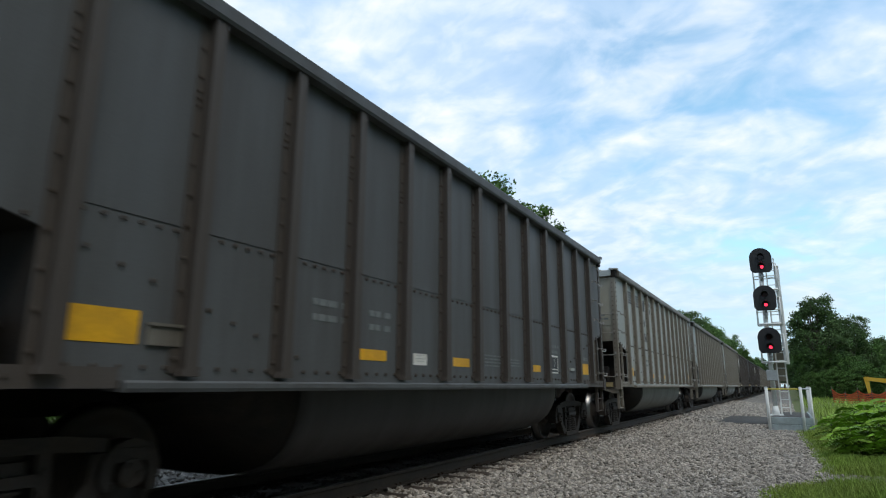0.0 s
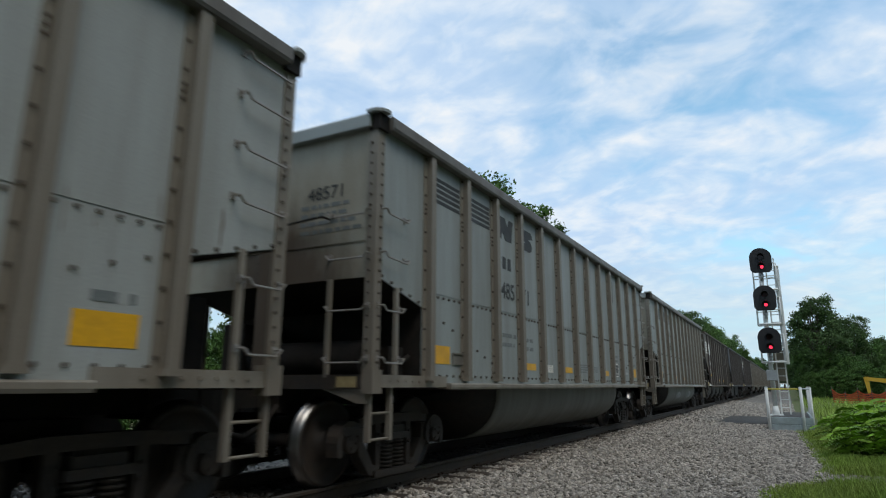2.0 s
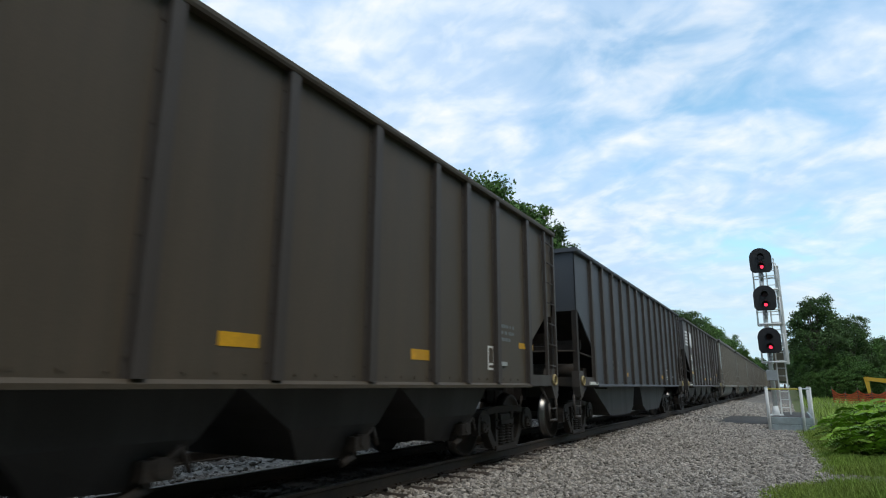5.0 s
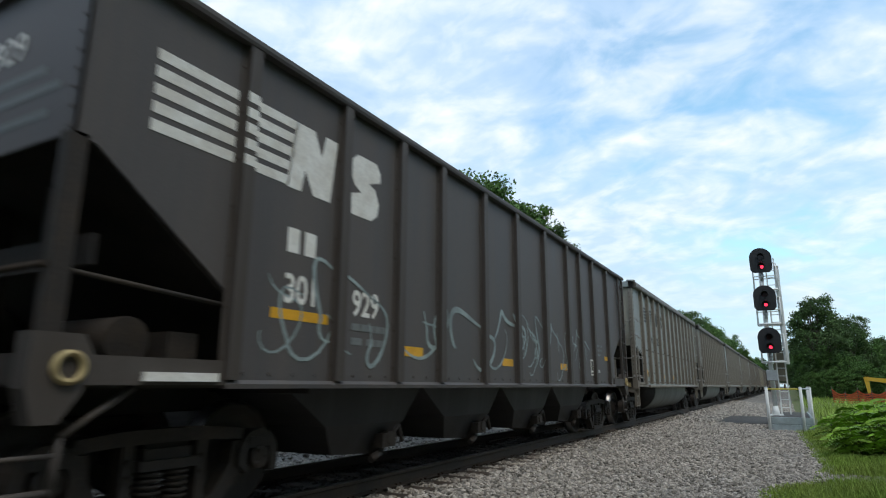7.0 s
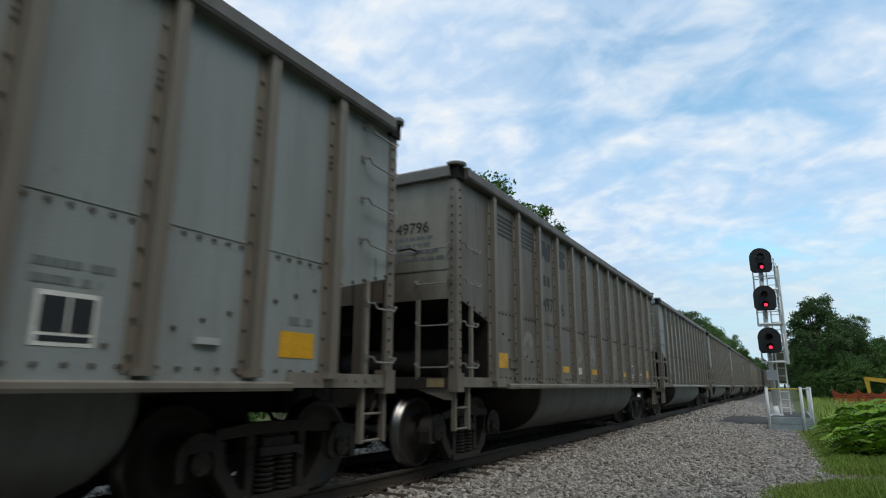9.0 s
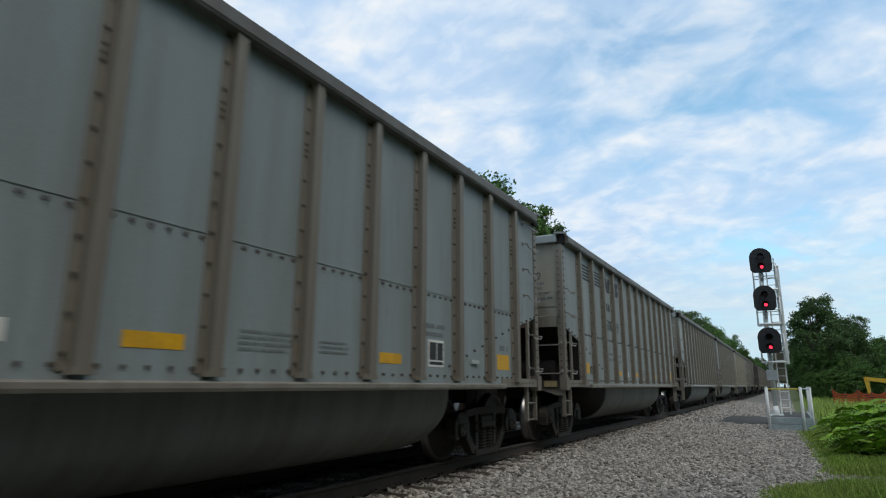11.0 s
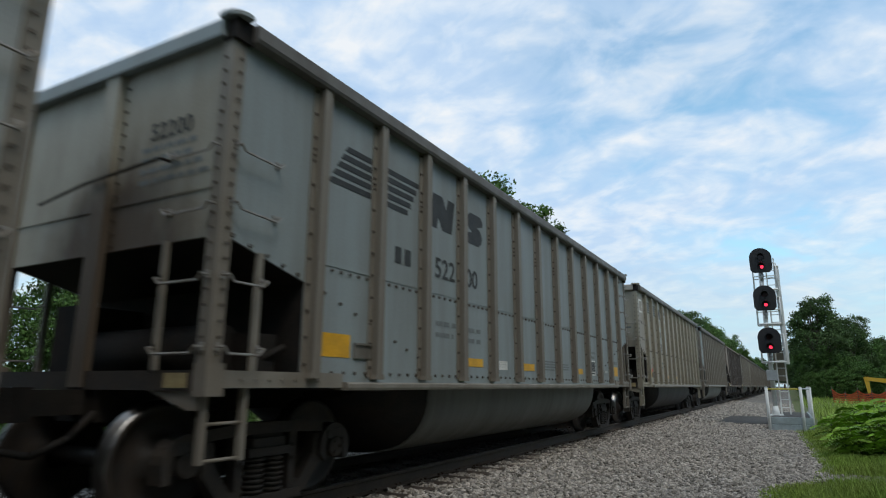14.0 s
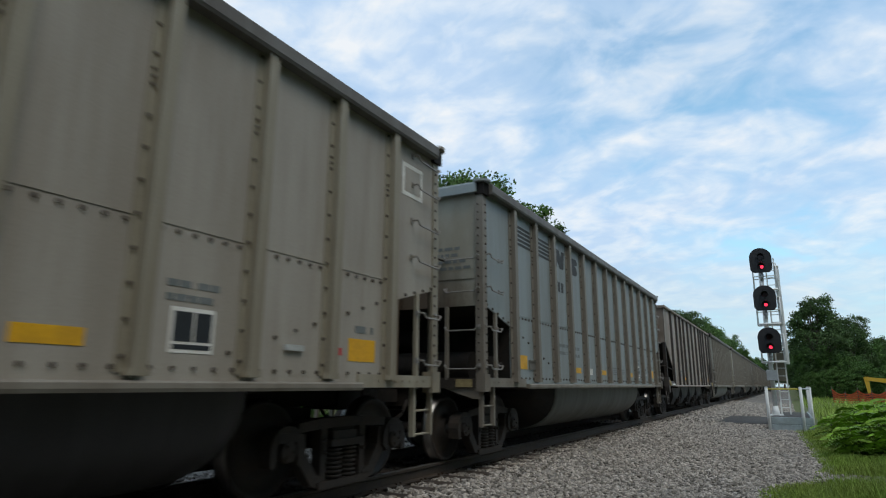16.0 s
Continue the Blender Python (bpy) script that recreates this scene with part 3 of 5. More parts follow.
                bar(bm, (SIDE, y, z), (SIDE + 0.018, y, z), 0.020, 6, 0.014)

    def seam(bm):
        box(bm, SIDE, SIDE + 0.006, posts[0] + 0.06, posts[-1] - 0.13, 2.128, 2.14)

    def tank(bm):
        bar(bm, (-0.6, 0.45, 1.30), (1.15, 0.45, 1.30), 0.22, 14)
        box(bm, -0.9, -0.55, 0.2, 0.9, 1.02, 1.75)
        box(bm, 0.95, 1.35, 0.55, 0.85, 1.02, 1.45)
        path_bar(bm, [(0.4, 0.6, 1.15), (1.3, 0.65, 1.2), (1.4, 0.9, 1.35)], 0.03, 6)

    near, far = both_sides(L)
    key = lambda n: (n, color, L)
    for m in (near, far):
        part("side_wall", cached(key("side_wall"), sheet, body), None, car, "", m)
        part("top_rail", cached(key("top_rail"), rail, body if post_kind == "dark" else CHORD), None, car, "", m)
        part("side_sill", cached(key("side_sill"), sill, POST["grey"] if post_kind != "dark" else body), None, car, "", m)
        tagged(part("riveting", cached(("rivet_rows", L), rivets, M_BOLT), None, car, "dark rivet heads in rows", m), kind="stuff")
        part("seam_strip", cached(key("seam_strip"), seam, body), None, car, "", m)
        for y in posts:
            part("post", post_mesh(post_kind), None, car, "", m @ Matrix.Translation((0, y, 0)))
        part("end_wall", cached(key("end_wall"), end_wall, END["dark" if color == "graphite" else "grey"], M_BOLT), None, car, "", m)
        part("end_rail", cached(key("end_rail"), end_rail, body), None, car, "", m)
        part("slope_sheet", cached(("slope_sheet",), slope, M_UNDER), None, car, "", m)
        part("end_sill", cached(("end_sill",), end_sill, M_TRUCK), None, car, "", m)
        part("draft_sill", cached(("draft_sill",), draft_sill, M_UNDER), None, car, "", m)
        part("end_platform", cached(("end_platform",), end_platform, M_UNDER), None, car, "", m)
        part("yellow_patch", cached(("yellow_patch",), yellow_patch, M_BRASS), None, car, "yellowed patch on the end sill", m)
        part("step_gusset", cached(("step_gusset", post_kind), step_gusset, POST[post_kind]), None, car, "", m)
        part("air_pipe", cached(("air_pipe",), uncoupling_rod, M_UNDER), None, car, "", m)
        for spot, a, b, out, heights in irons:
            me = cached(("grab_iron", spot, L), lambda bm: grab(bm, a, b, out), M_GRAB)
            for z in heights:
                part("grab_iron", me, None, car, "", m @ Matrix.Translation((0, 0, z)))
        part("end_stile", cached(("end_stile", color), end_ladder, POST[post_kind]), None, car, "", m)
        part("coupler", coupler_mesh(), None, car, "", m)
        mirrored = m @ Matrix.Translation((0, L, 0)) @ Matrix.Diagonal((1, -1, 1, 1))
        for e, k in ((m, 0), (mirrored, 1)):
            part("corner_post", cached(key("corner_post"), corner_post, POST[post_kind], M_BOLT), None, car, "", e)
            part("corner_cap", cached(key("corner_cap"), corner_cap, body, M_UNDER), None, car, "", e)
            part("ladder_stile", cached(("ladder_stile", post_kind), stile, POST[post_kind]), None, car, "", e)
            part("stirrup_step", cached(("stirrup_step", post_kind), stirrup, POST[post_kind]), None, car, "", e)
            part("end_side_sill", cached(key("end_side_sill"), end_sill_side, POST[post_kind]), None, car, "", e)
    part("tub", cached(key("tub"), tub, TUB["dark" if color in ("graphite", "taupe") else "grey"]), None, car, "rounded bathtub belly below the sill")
    # near-black end: soot plus the shade of its downward face in the colour
    part("tub_end", cached(("tub_end", L), tub_end, M_UNDER), None, car, "sooty sloping belly end, coloured black for its shade")
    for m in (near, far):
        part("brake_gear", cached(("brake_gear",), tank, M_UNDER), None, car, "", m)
    truck(car, 1.12), truck(car, L - 1.12)
    return car


def gondola_marks(car, first, second, logo="stripes", ink=None, number_z=2.34, length=GL):
    ink = ink or M_INK
    for y0, y1, z0, z1 in ((1.20, 1.66, 1.28, 1.50), (4.20, 4.68, 1.27, 1.38), (6.23, 6.70, 1.26, 1.37), (9.10, 9.52, 1.25, 1.36), (12.10, 12.54, 1.25, 1.47)):
        side_mark(car, "reflector", y0, y1, z0, z1, M_YELLOW, length, "yellow reflective rectangle")
    side_mark(car, "data_label", 5.24, 5.55, 1.25, 1.38, M_WHITE, length, "small white data label")
    bars(car, 5.28 * length / 13.8, 1.365, (0.22, 0.24, 0.2), 0.012, M_FADED, 0.022)
    frame_box = side_mark(car, "data_box", 10.10, 10.48, 1.24, 1.56, M_WHITE, length, "white framed box with black panels")
    for a in ((10.13, 10.29, 1.32, 1.53), (10.31, 10.455, 1.32, 1.53), (10.13, 10.455, 1.265, 1.30)):
        bm = bmesh.new()
        box(bm, SIDE + 0.003, SIDE + 0.006, a[0] * length / 13.8, a[1] * length / 13.8, a[2], a[3])
        part("data_panel", bm, M_PLATE, frame_box)
    side_mark(car, "card_holder", 11.22, 11.44, 1.31, 1.36, M_PALE, length, "small steel card holder", 0.03)
    bm = bmesh.new()
    box(bm, SIDE, SIDE + 0.02, 1.72, 2.0, 1.28, 1.42)
    box(bm, SIDE, SIDE + 0.035, 1.72, 2.0, 1.41, 1.43)
    part("bracket", bm, PAINT["soiled"], car)
    bars(car, 7.2 * length / 13.8, 1.45, (0.6, 0.65, 0.65, 0.5), 0.022, M_FADED, 0.025)
    bars(car, 8.15 * length / 13.8, 1.42, (0.4, 0.42, 0.4), 0.02, M_FADED, 0.025)
    bars(car, 3.35, 1.80, (0.52,), 0.06, M_FADED), bars(car, 3.35, 1.66, (0.45,), 0.06, M_FADED)
    bars(car, 4.22, 1.78, (0.42,), 0.06, M_FADED), bars(car, 4.22, 1.64, (0.40,), 0.06, M_FADED)
    bars(car, 10.05 * length / 13.8, 1.75, (0.5, 0.42), 0.05, M_FADED, 0.05)
    bars(car, 12.2 * length / 13.8, 1.60, (0.30,), 0.07, M_FADED)
    for z, w in ((3.0, 0.9), (2.90, 0.8), (2.80, 1.05), (2.70, 1.15)):
        bm = bmesh.new()
        x, words = 0.46, random.Random(int(z * 100))
        while x < 0.42 + w * 0.8:
            d = words.uniform(0.04, 0.16)
            box(bm, x, x + d, -0.004, -0.001, z, z + 0.045)
            x += d + 0.03
        part("fine_print", bm, M_FADED, car)
    if logo in ("stripes", "slanted"):
        for i in range(5):
            z = (3.41 if logo == "slanted" else 3.64) - i * (0.097 if logo == "slanted" else 0.073)
            h = 0.062 if logo == "slanted" else 0.045
            k = 0.06 * i if logo == "slanted" else 0.0
            for a, b in ((GPOSTS[0] + 0.07, GPOSTS[1] - 0.14), (GPOSTS[1] + 0.07, GPOSTS[2] - 0.14)):
                j = k if a < 2 else -k
                a0, b0 = (a + 0.35 - j, b) if (logo == "slanted" and a < 2) else (a, b + (j if logo == "slanted" else 0))
                slant_mark(car, "stripe", [(a0 - (0.05 if k or logo == "slanted" else 0) * (a < 2), z - h), (b0, z - h), (b0, z), (a0, z)], ink)
    if logo:
        # emblem as two plain leaning blocks
        dz, tall = (-0.26, 1.25) if logo == "slanted" else (0.0, 1.0)
        lift = lambda pts: [(y, 3.45 + (z - 3.45) * tall + dz) for y, z in pts]
        slant_mark(car, "emblem", lift([(3.17 + 0.66 * u, 3.27 + 0.36 * v) for u, v in BLOCK_A]), ink, "dark plain emblem block")
        slant_mark(car, "emblem", lift([(4.16 + 0.56 * u, 3.27 + 0.36 * v) for u, v in BLOCK_B]), ink, "dark plain emblem block")
        y0, z0 = (2.42, 2.36) if logo == "slanted" else (3.38, number_z + 0.46)
        for y in (y0, y0 + 0.20):
            slant_mark(car, "short_bar", [(y, z0), (y + 0.13, z0), (y + 0.13, z0 + 0.19), (y, z0 + 0.19)], ink)
    if first:
        side_text(car, first, 3.31, number_z, 0.36, ink, "dark stencilled number", 0.004)
    if second:
        side_text(car, second, 4.17, number_z, 0.36, ink, "dark stencilled number", 0.004)
        end_text(car, first + second, 0.55, 3.10, 0.22, M_INK)


HL = 14.2
HPOSTS = [1.35, 2.62, 3.66, 4.62, 5.88, 7.12, 8.45, 9.76, 10.62, 11.60, 12.86]


def hopper(front, color, label, posts=HPOSTS, post_kind="dark", length=HL):
    car = thing("coal_hopper", label, "hopper car", "coal hoppers in the train", m=pose(0, front, 0))
    body = PAINT[color]
    L = length

    def sheet(bm):
        plate(bm, [(0.0, 2.55), (0.15, 2.52), (1.28, 1.72), (1.28, 1.02), (L - 1.12, 1.02), (L - 1.12, 1.75), (L - 0.40, 2.24), (L, 2.26), (L, 3.82), (0, 3.82)], "x", SIDE - 0.02, SIDE)

    def rail(bm):
        plate(bm, [(SIDE - 0.05, 3.80), (SIDE + 0.075, 3.80), (SIDE + 0.085, 3.83), (SIDE + 0.085, 3.87), (SIDE + 0.06, 3.89), (SIDE - 0.05, 3.89)], "y", -0.06, L + 0.06)

    def end_rail(bm):
        box(bm, -SIDE + 0.05, SIDE - 0.05, -0.06, 0.05, 3.80, 3.888)

    def sill(bm):
        plate(bm, [(SIDE - 0.12, 1.0), (SIDE + 0.055, 0.995), (SIDE + 0.06, 1.03), (SIDE + 0.03, 1.06), (SIDE - 0.12, 1.06)], "y", 1.30, L - 1.30)
        for i in range(40):
            bar(bm, (SIDE, 1.5 + i * 0.28, 1.11), (SIDE + 0.012, 1.5 + i * 0.28, 1.11), 0.014, 5)

    def end_side_sill(bm):
        box(bm, SIDE - 0.12, SIDE + 0.03, 0.15, 1.30, 1.02, 1.20)
        plate(bm, [(-0.08, 1.32), (0.22, 1.32), (0.30, 1.18), (0.24, 0.98), (0.12, 0.80), (-0.02, 0.80), (-0.08, 1.0)], "x", SIDE - 0.12, SIDE + 0.035)

    def ring(bm):
        lathe(bm, [(SIDE + 0.05 + 0.022 * math.cos(a), 0.085 + 0.022 * math.sin(a)) for a in [radians(60 * i) for i in range(7)]], seg=18, centre=(0, 0.14, 1.12))

    def end_wall(bm):
        box(bm, -SIDE, SIDE, 0.0, 0.02, 2.55, 3.82)
        for s in (-1, 1):
            for i in range(9):
                bar(bm, (s * (SIDE - 0.06), -0.012, 2.6 + i * 0.13), (s * (SIDE - 0.06), 0, 2.6 + i * 0.13), 0.013, 5)

    def slope(bm):
        plate(bm, [(0.02, 2.55), (0.15, 2.50), (2.3, 0.95), (2.3, 0.99), (0.15, 2.56), (0.02, 2.60)], "x", -SIDE + 0.02, SIDE - 0.02)

    def brace(bm):
        plate(bm, [(0.3, 2.40), (0.45, 2.30), (0.5, 1.05), (0.35, 1.05)], "x", -0.03, 0.03)

    def cross_beam(bm):
        box(bm, -SIDE, SIDE, 0.2, 0.24, 1.75, 1.95)

    def end_frame(bm):
        box(bm, SIDE - 0.10, SIDE + 0.0, -0.02, 0.10, 1.2, 2.56)
        box(bm, -SIDE, -SIDE + 0.10, -0.02, 0.10, 1.2, 2.56)
        box(bm, -SIDE + 0.1, SIDE - 0.1, -0.04, 0.10, 1.02, 1.2)
        box(bm, -0.25, 0.25, 0.0, 2.6, 0.78, 1.0)
        bar(bm, (-SIDE + 0.05, -0.03, 1.72), (SIDE - 0.05, -0.03, 1.72), 0.02, 6)
        bar(bm, (SIDE - 0.03, 0.05, 1.70), (SIDE - 0.03, 1.3, 1.62), 0.02, 6)
        box(bm, -SIDE + 0.05, SIDE - 0.05, 0.1, 1.3, 1.0, 1.02)
        bar(bm, (0.3, 0.7, 1.32), (1.25, 0.7, 1.32), 0.17, 14)
        box(bm, 1.0, 1.35, 0.95, 1.2, 1.05, 1.4)

    def strut(bm):
        path_bar(bm, [(SIDE - 0.05, 0.62, 1.0), (SIDE - 0.06, 0.20, 0.72), (SIDE - 0.06, 0.18, 0.42), (SIDE - 0.06, -0.18, 0.42), (SIDE - 0.06, -0.2, 0.85)], 0.022, 6)
        bar(bm, (SIDE - 0.06, 0.18, 0.62), (SIDE - 0.06, -0.19, 0.62), 0.016, 6)

    def ladder_stile(bm):
        box(bm, SIDE + 0.02, SIDE + 0.07, -0.03, 0.03, 1.2, 3.78)

    def rung(bm):
        bar(bm, (SIDE + 0.05, L - 0.5, 1.38), (SIDE + 0.05, L - 0.04, 1.36), 0.012, 6)

    def chute(bm):
        top = [(-1.28, -1.2, 1.0), (1.28, -1.2, 1.0), (1.28, 1.15, 1.0), (-1.28, 1.15, 1.0)]
        mid = [(-1.22, -0.55, 0.62), (1.22, -0.55, 0.62), (1.22, 0.85, 0.62), (-1.22, 0.85, 0.62)]
        low = [(-1.05, -0.25, 0.32), (1.05, -0.25, 0.32), (1.05, 0.42, 0.28), (-1.05, 0.42, 0.28)]
        rings = [[bm.verts.new(p) for p in r] for r in (top, mid, low)]
        for a, b in zip(rings, rings[1:]):
            for i in range(4):
                bm.faces.new((a[i], a[(i + 1) % 4], b[(i + 1) % 4], b[i]))
        bm.faces.new(rings[-1])

    def gate(bm):
        box(bm, -1.2, 1.2, 0.40, 0.50, 0.27, 0.40)
        for s in (-1, 1):
            box(bm, s * 1.22 - 0.06, s * 1.22 + 0.06, 0.36, 0.62, 0.36, 0.50)
            bar(bm, (s * 1.16, 0.5, 0.45), (s * 1.30, 0.5, 0.45), 0.07, 10)
            path_bar(bm, [(s * 1.26, 0.5, 0.45), (s * 1.28, 0.66, 0.58), (s * 1.28, 0.74, 0.40)], 0.025, 6)
            bar(bm, (s * 1.2, 0.42, 0.30), (s * 1.2, 0.25, 0.24), 0.04, 7)

    near, far = both_sides(L)
    key = lambda n: (n, "hopper", color, L)
    for m in (near, far):
        part("side_wall", cached(key("side_wall"), sheet, body), None, car, "", m)
        part("top_rail", cached(key("top_rail"), rail, body), None, car, "", m)
        part("side_sill", cached(key("side_sill"), sill, body), None, car, "", m)
        for y in posts:
            part("post", hopper_post_mesh(post_kind), None, car, "", m @ Matrix.Translation((0, y, 0)))
        part("end_wall", cached(key("end_wall"), end_wall, body), None, car, "", m)
        part("end_rail", cached(key("end_rail"), end_rail, body), None, car, "", m)
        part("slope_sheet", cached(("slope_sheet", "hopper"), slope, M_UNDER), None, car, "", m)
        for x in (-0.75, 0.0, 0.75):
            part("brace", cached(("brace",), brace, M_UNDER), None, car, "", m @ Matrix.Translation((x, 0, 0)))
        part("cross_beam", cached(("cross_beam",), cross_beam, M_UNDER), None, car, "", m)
        part("end_frame", cached(("end_frame", "hopper"), end_frame, M_TRUCK), None, car, "", m)
        for y in (L - 0.04, L - 0.50):
            part("ladder_stile", cached(("ladder_stile", "hopper"), ladder_stile, POST["dark"]), None, car, "", m @ Matrix.Translation((0, y, 0)))
        for i in range(7):
            part("rung", cached(("rung", "hopper", L), rung, POST["dark"]), None, car, "", m @ Matrix.Translation((0, 0, 0.37 * i)))
        part("coupler", coupler_mesh(), None, car, "", m)
        mirrored = m @ Matrix.Translation((0, L, 0)) @ Matrix.Diagonal((1, -1, 1, 1))
        for e in (m, mirrored):
            part("end_side_sill", cached(("end_side_sill", "hopper"), end_side_sill, POST["dark"]), None, car, "", e)
            part("lashing_ring", cached(("lashing_ring",), ring, M_BRASS), None, car, "yellowed lashing ring", e)
            part("stirrup_step", cached(("stirrup_step", "hopper"), strut, POST["dark"]), None, car, "", e)
    def pocket(bm):
        low = [(2.1, 1.0), (5.9, 1.0), (6.6, 1.0), (6.3, 0.45), (5.9, 0.27), (4.0, 0.27), (3.6, 0.30)]
        plate(bm, low, "x", -1.22, 1.22)

    if color == "navy":
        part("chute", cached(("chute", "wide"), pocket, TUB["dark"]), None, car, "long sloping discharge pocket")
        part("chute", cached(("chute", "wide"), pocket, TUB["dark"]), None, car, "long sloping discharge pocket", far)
    for y in (() if color == "navy" else (3.45, 5.85, 8.25, 10.65)):
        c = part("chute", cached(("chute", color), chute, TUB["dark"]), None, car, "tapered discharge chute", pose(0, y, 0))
        part("gate_gear", cached(("gate_gear",), gate, M_TRUCK), None, c)
    truck(car, 1.25), truck(car, L - 1.25)
    return car


def hopper_marks(car, emblem=True, first="", second="", end="", ink=None):
    ink = ink or M_WHITE
    plain = not emblem
    for y0, y1, z0, z1 in (((4.1, 4.5, 1.26, 1.36), (9.26, 9.74, 1.26, 1.36), (12.36, 12.82, 1.24, 1.47)) if plain else
                           ((1.75, 2.48, 1.57, 1.66), (3.80, 4.22, 1.34, 1.45), (6.35, 6.75, 1.31, 1.42), (9.0, 9.5, 1.31, 1.43), (12.15, 12.75, 1.60, 1.69))):
        side_mark(car, "reflector", y0, y1, z0, z1, M_YELLOW, HL, "yellow reflective rectangle")
    for r in [(a + (10.27 if plain else 11.0), b + (10.27 if plain else 11.0), c, d) for a, b, c, d in ((0, 0.42, 1.24, 1.27), (0, 0.42, 1.55, 1.58), (0, 0.03, 1.27, 1.55), (0.39, 0.42, 1.27, 1.55), (0.17, 0.20, 1.34, 1.55), (0.03, 0.39, 1.31, 1.335))]:
        side_mark(car, "box_line", *r, ink, HL)
    side_mark(car, "end_strip", 0.62, 1.22, 1.045, 1.105, M_WHITE, HL, "row of white stencil marks", 0.034).location.x = 0.031
    bars(car, 10.1 if plain else 11.8, 1.93, (0.55, 0.5, 0.4), 0.05, M_FADED, 0.05)
    side_mark(car, "card_holder", 11.4, 11.62, 1.31, 1.37, M_PALE, HL, "small steel card holder", 0.03)
    bars(car, 2.85, 1.62, (0.58, 0.58), 0.07, M_FADED, 0.07)
    if emblem:
        for i in range(5):
            z = 3.38 - i * 0.135
            side_mark(car, "stripe", 0.50, 1.24, z - 0.085, z, ink, HL)
            side_mark(car, "stripe", 1.46, 1.95 - i * 0.02, z - 0.085, z, ink, HL)
            bm = bmesh.new()
            box(bm, SIDE + 0.071, SIDE + 0.074, 1.29, 1.41, z - 0.085, z)
            part("stripe", bm, ink, car)
        slant_mark(car, "emblem", [(1.84 + 0.68 * u, 2.74 + 0.64 * v) for u, v in BLOCK_A], ink, "white plain emblem block")
        slant_mark(car, "emblem", [(2.70 + 0.58 * u, 2.72 + 0.66 * v) for u, v in BLOCK_B], ink, "white plain emblem block")
        for y in (1.90, 2.12):
            slant_mark(car, "short_bar", [(y, 2.16), (y + 0.15, 2.16), (y + 0.15, 2.38), (y, 2.38)], ink)
    if first:
        side_text(car, first, 1.88, 1.72, 0.36, ink, "white stencilled number", 0.006, 0.85)
        side_text(car, second, 2.84, 1.70, 0.36, ink, "white stencilled number", 0.006, 0.85)
        end_text(car, end, -0.1, 3.25, 0.3, ink, "white stencilled number")
        for z, w in ((3.05, 1.0), (2.9, 1.2), (2.72, 1.1)):
            bm = bmesh.new()
            box(bm, 0.1, 0.1 + w, -0.004, -0.001, z, z + 0.06)
            part("fine_print", bm, M_FADED, car)


def graffiti(car, seed, y0, y1, n, loose=1.0):
    """Loose sprayed loops that spell nothing."""
    rng = random.Random(seed)
    for k in range(n):
        bm = bmesh.new()
        cy, cz = y0 + (y1 - y0) * (k + 0.5) / n, 1.68 + rng.uniform(-0.14, 0.16)
        ry, rz, a0, span = rng.uniform(0.14, 0.34) * loose, rng.uniform(0.22, 0.42), rng.uniform(0, 6.3), rng.uniform(2.6, 5.2)
        pts = []
        for i in range(19):
            a = a0 + span * i / 18
            pts.append((cy + ry * math.cos(a) + 0.10 * math.sin(2.3 * a), cz + rz * math.sin(a) + 0.06 * math.cos(3 * a)))
        w = rng.uniform(0.008, 0.018) * loose
        vs = []
        for i, (y, z) in enumerate(pts):
            b, a = pts[min(i + 1, 18)], pts[max(i - 1, 0)]
            d = Vector((b[0] - a[0], b[1] - a[1])).normalized()
            ww = w * (0.5 + math.sin(math.pi * i / 18))
            vs.append([bm.verts.new((SIDE + x, y - d.y * ww * s, z + d.x * ww * s)) for x in (0.0048 + 0.0007 * k, 0.0052 + 0.0007 * k) for s in (-1, 1)])
        for a, b in zip(vs, vs[1:]):
            bm.faces.new((a[2], a[3], b[3], b[2]))
            bm.faces.new((a[0], b[0], b[1], a[1]))
            bm.faces.new((a[0], a[2], b[2], b[0]))
            bm.faces.new((a[1], b[1], b[3], a[3]))
        part("spray_stroke", bm, M_SPRAY, car)


def blotch(car, y, z, ry, rz, material=None, x=SIDE, seed=0):
    rng = random.Random(seed)
    pts = [(y + ry * math.cos(t) * rng.uniform(0.8, 1.1), z + rz * math.sin(t) * rng.uniform(0.8, 1.1)) for t in [radians(24 * i) for i in range(15)]]
    slant_mark(car, "whitewash_patch", pts, material or M_BLOTCH, "rubbed whitewash patch", x)


def belly_patch(car, y, z, ry, rz, seed):
    """A rubbed patch that lies on the curve of the belly."""
    rng = random.Random(seed)
    edge = [rng.uniform(0.82, 1.12) for _ in range(24)]
    bm = bmesh.new()
    rings = []
    for k in range(1, 6):
        ring = []
        for i in range(24):
            t = 2 * math.pi * i / 24
            pz = z + rz * math.sin(t) * edge[i] * k / 5
            down = min(1.0, ((0.985 - pz) / 0.815) ** (1 / 0.85))
            ring.append(bm.verts.new((1.39 * math.sqrt(1 - down * down) ** 0.62 + 0.005, y + ry * math.cos(t) * edge[i] * k / 5, pz)))
        rings.append(ring)
    for a, b in zip(rings, rings[1:]):
        for i in range(24):
            bm.faces.new((a[i], a[(i + 1) % 24], b[(i + 1) % 24], b[i])).smooth = True
    bm.faces.new(rings[0])
    part("whitewash_patch", bm, M_BLOTCH, car, "rubbed whitewash patch on the belly")


CARS = []
BELLY = (6.1, 9.05)
SHORT = {0: 13.40, 2: 13.92, 7: 13.45, 10: 13.55}   # cars a little shorter or longer than the rest


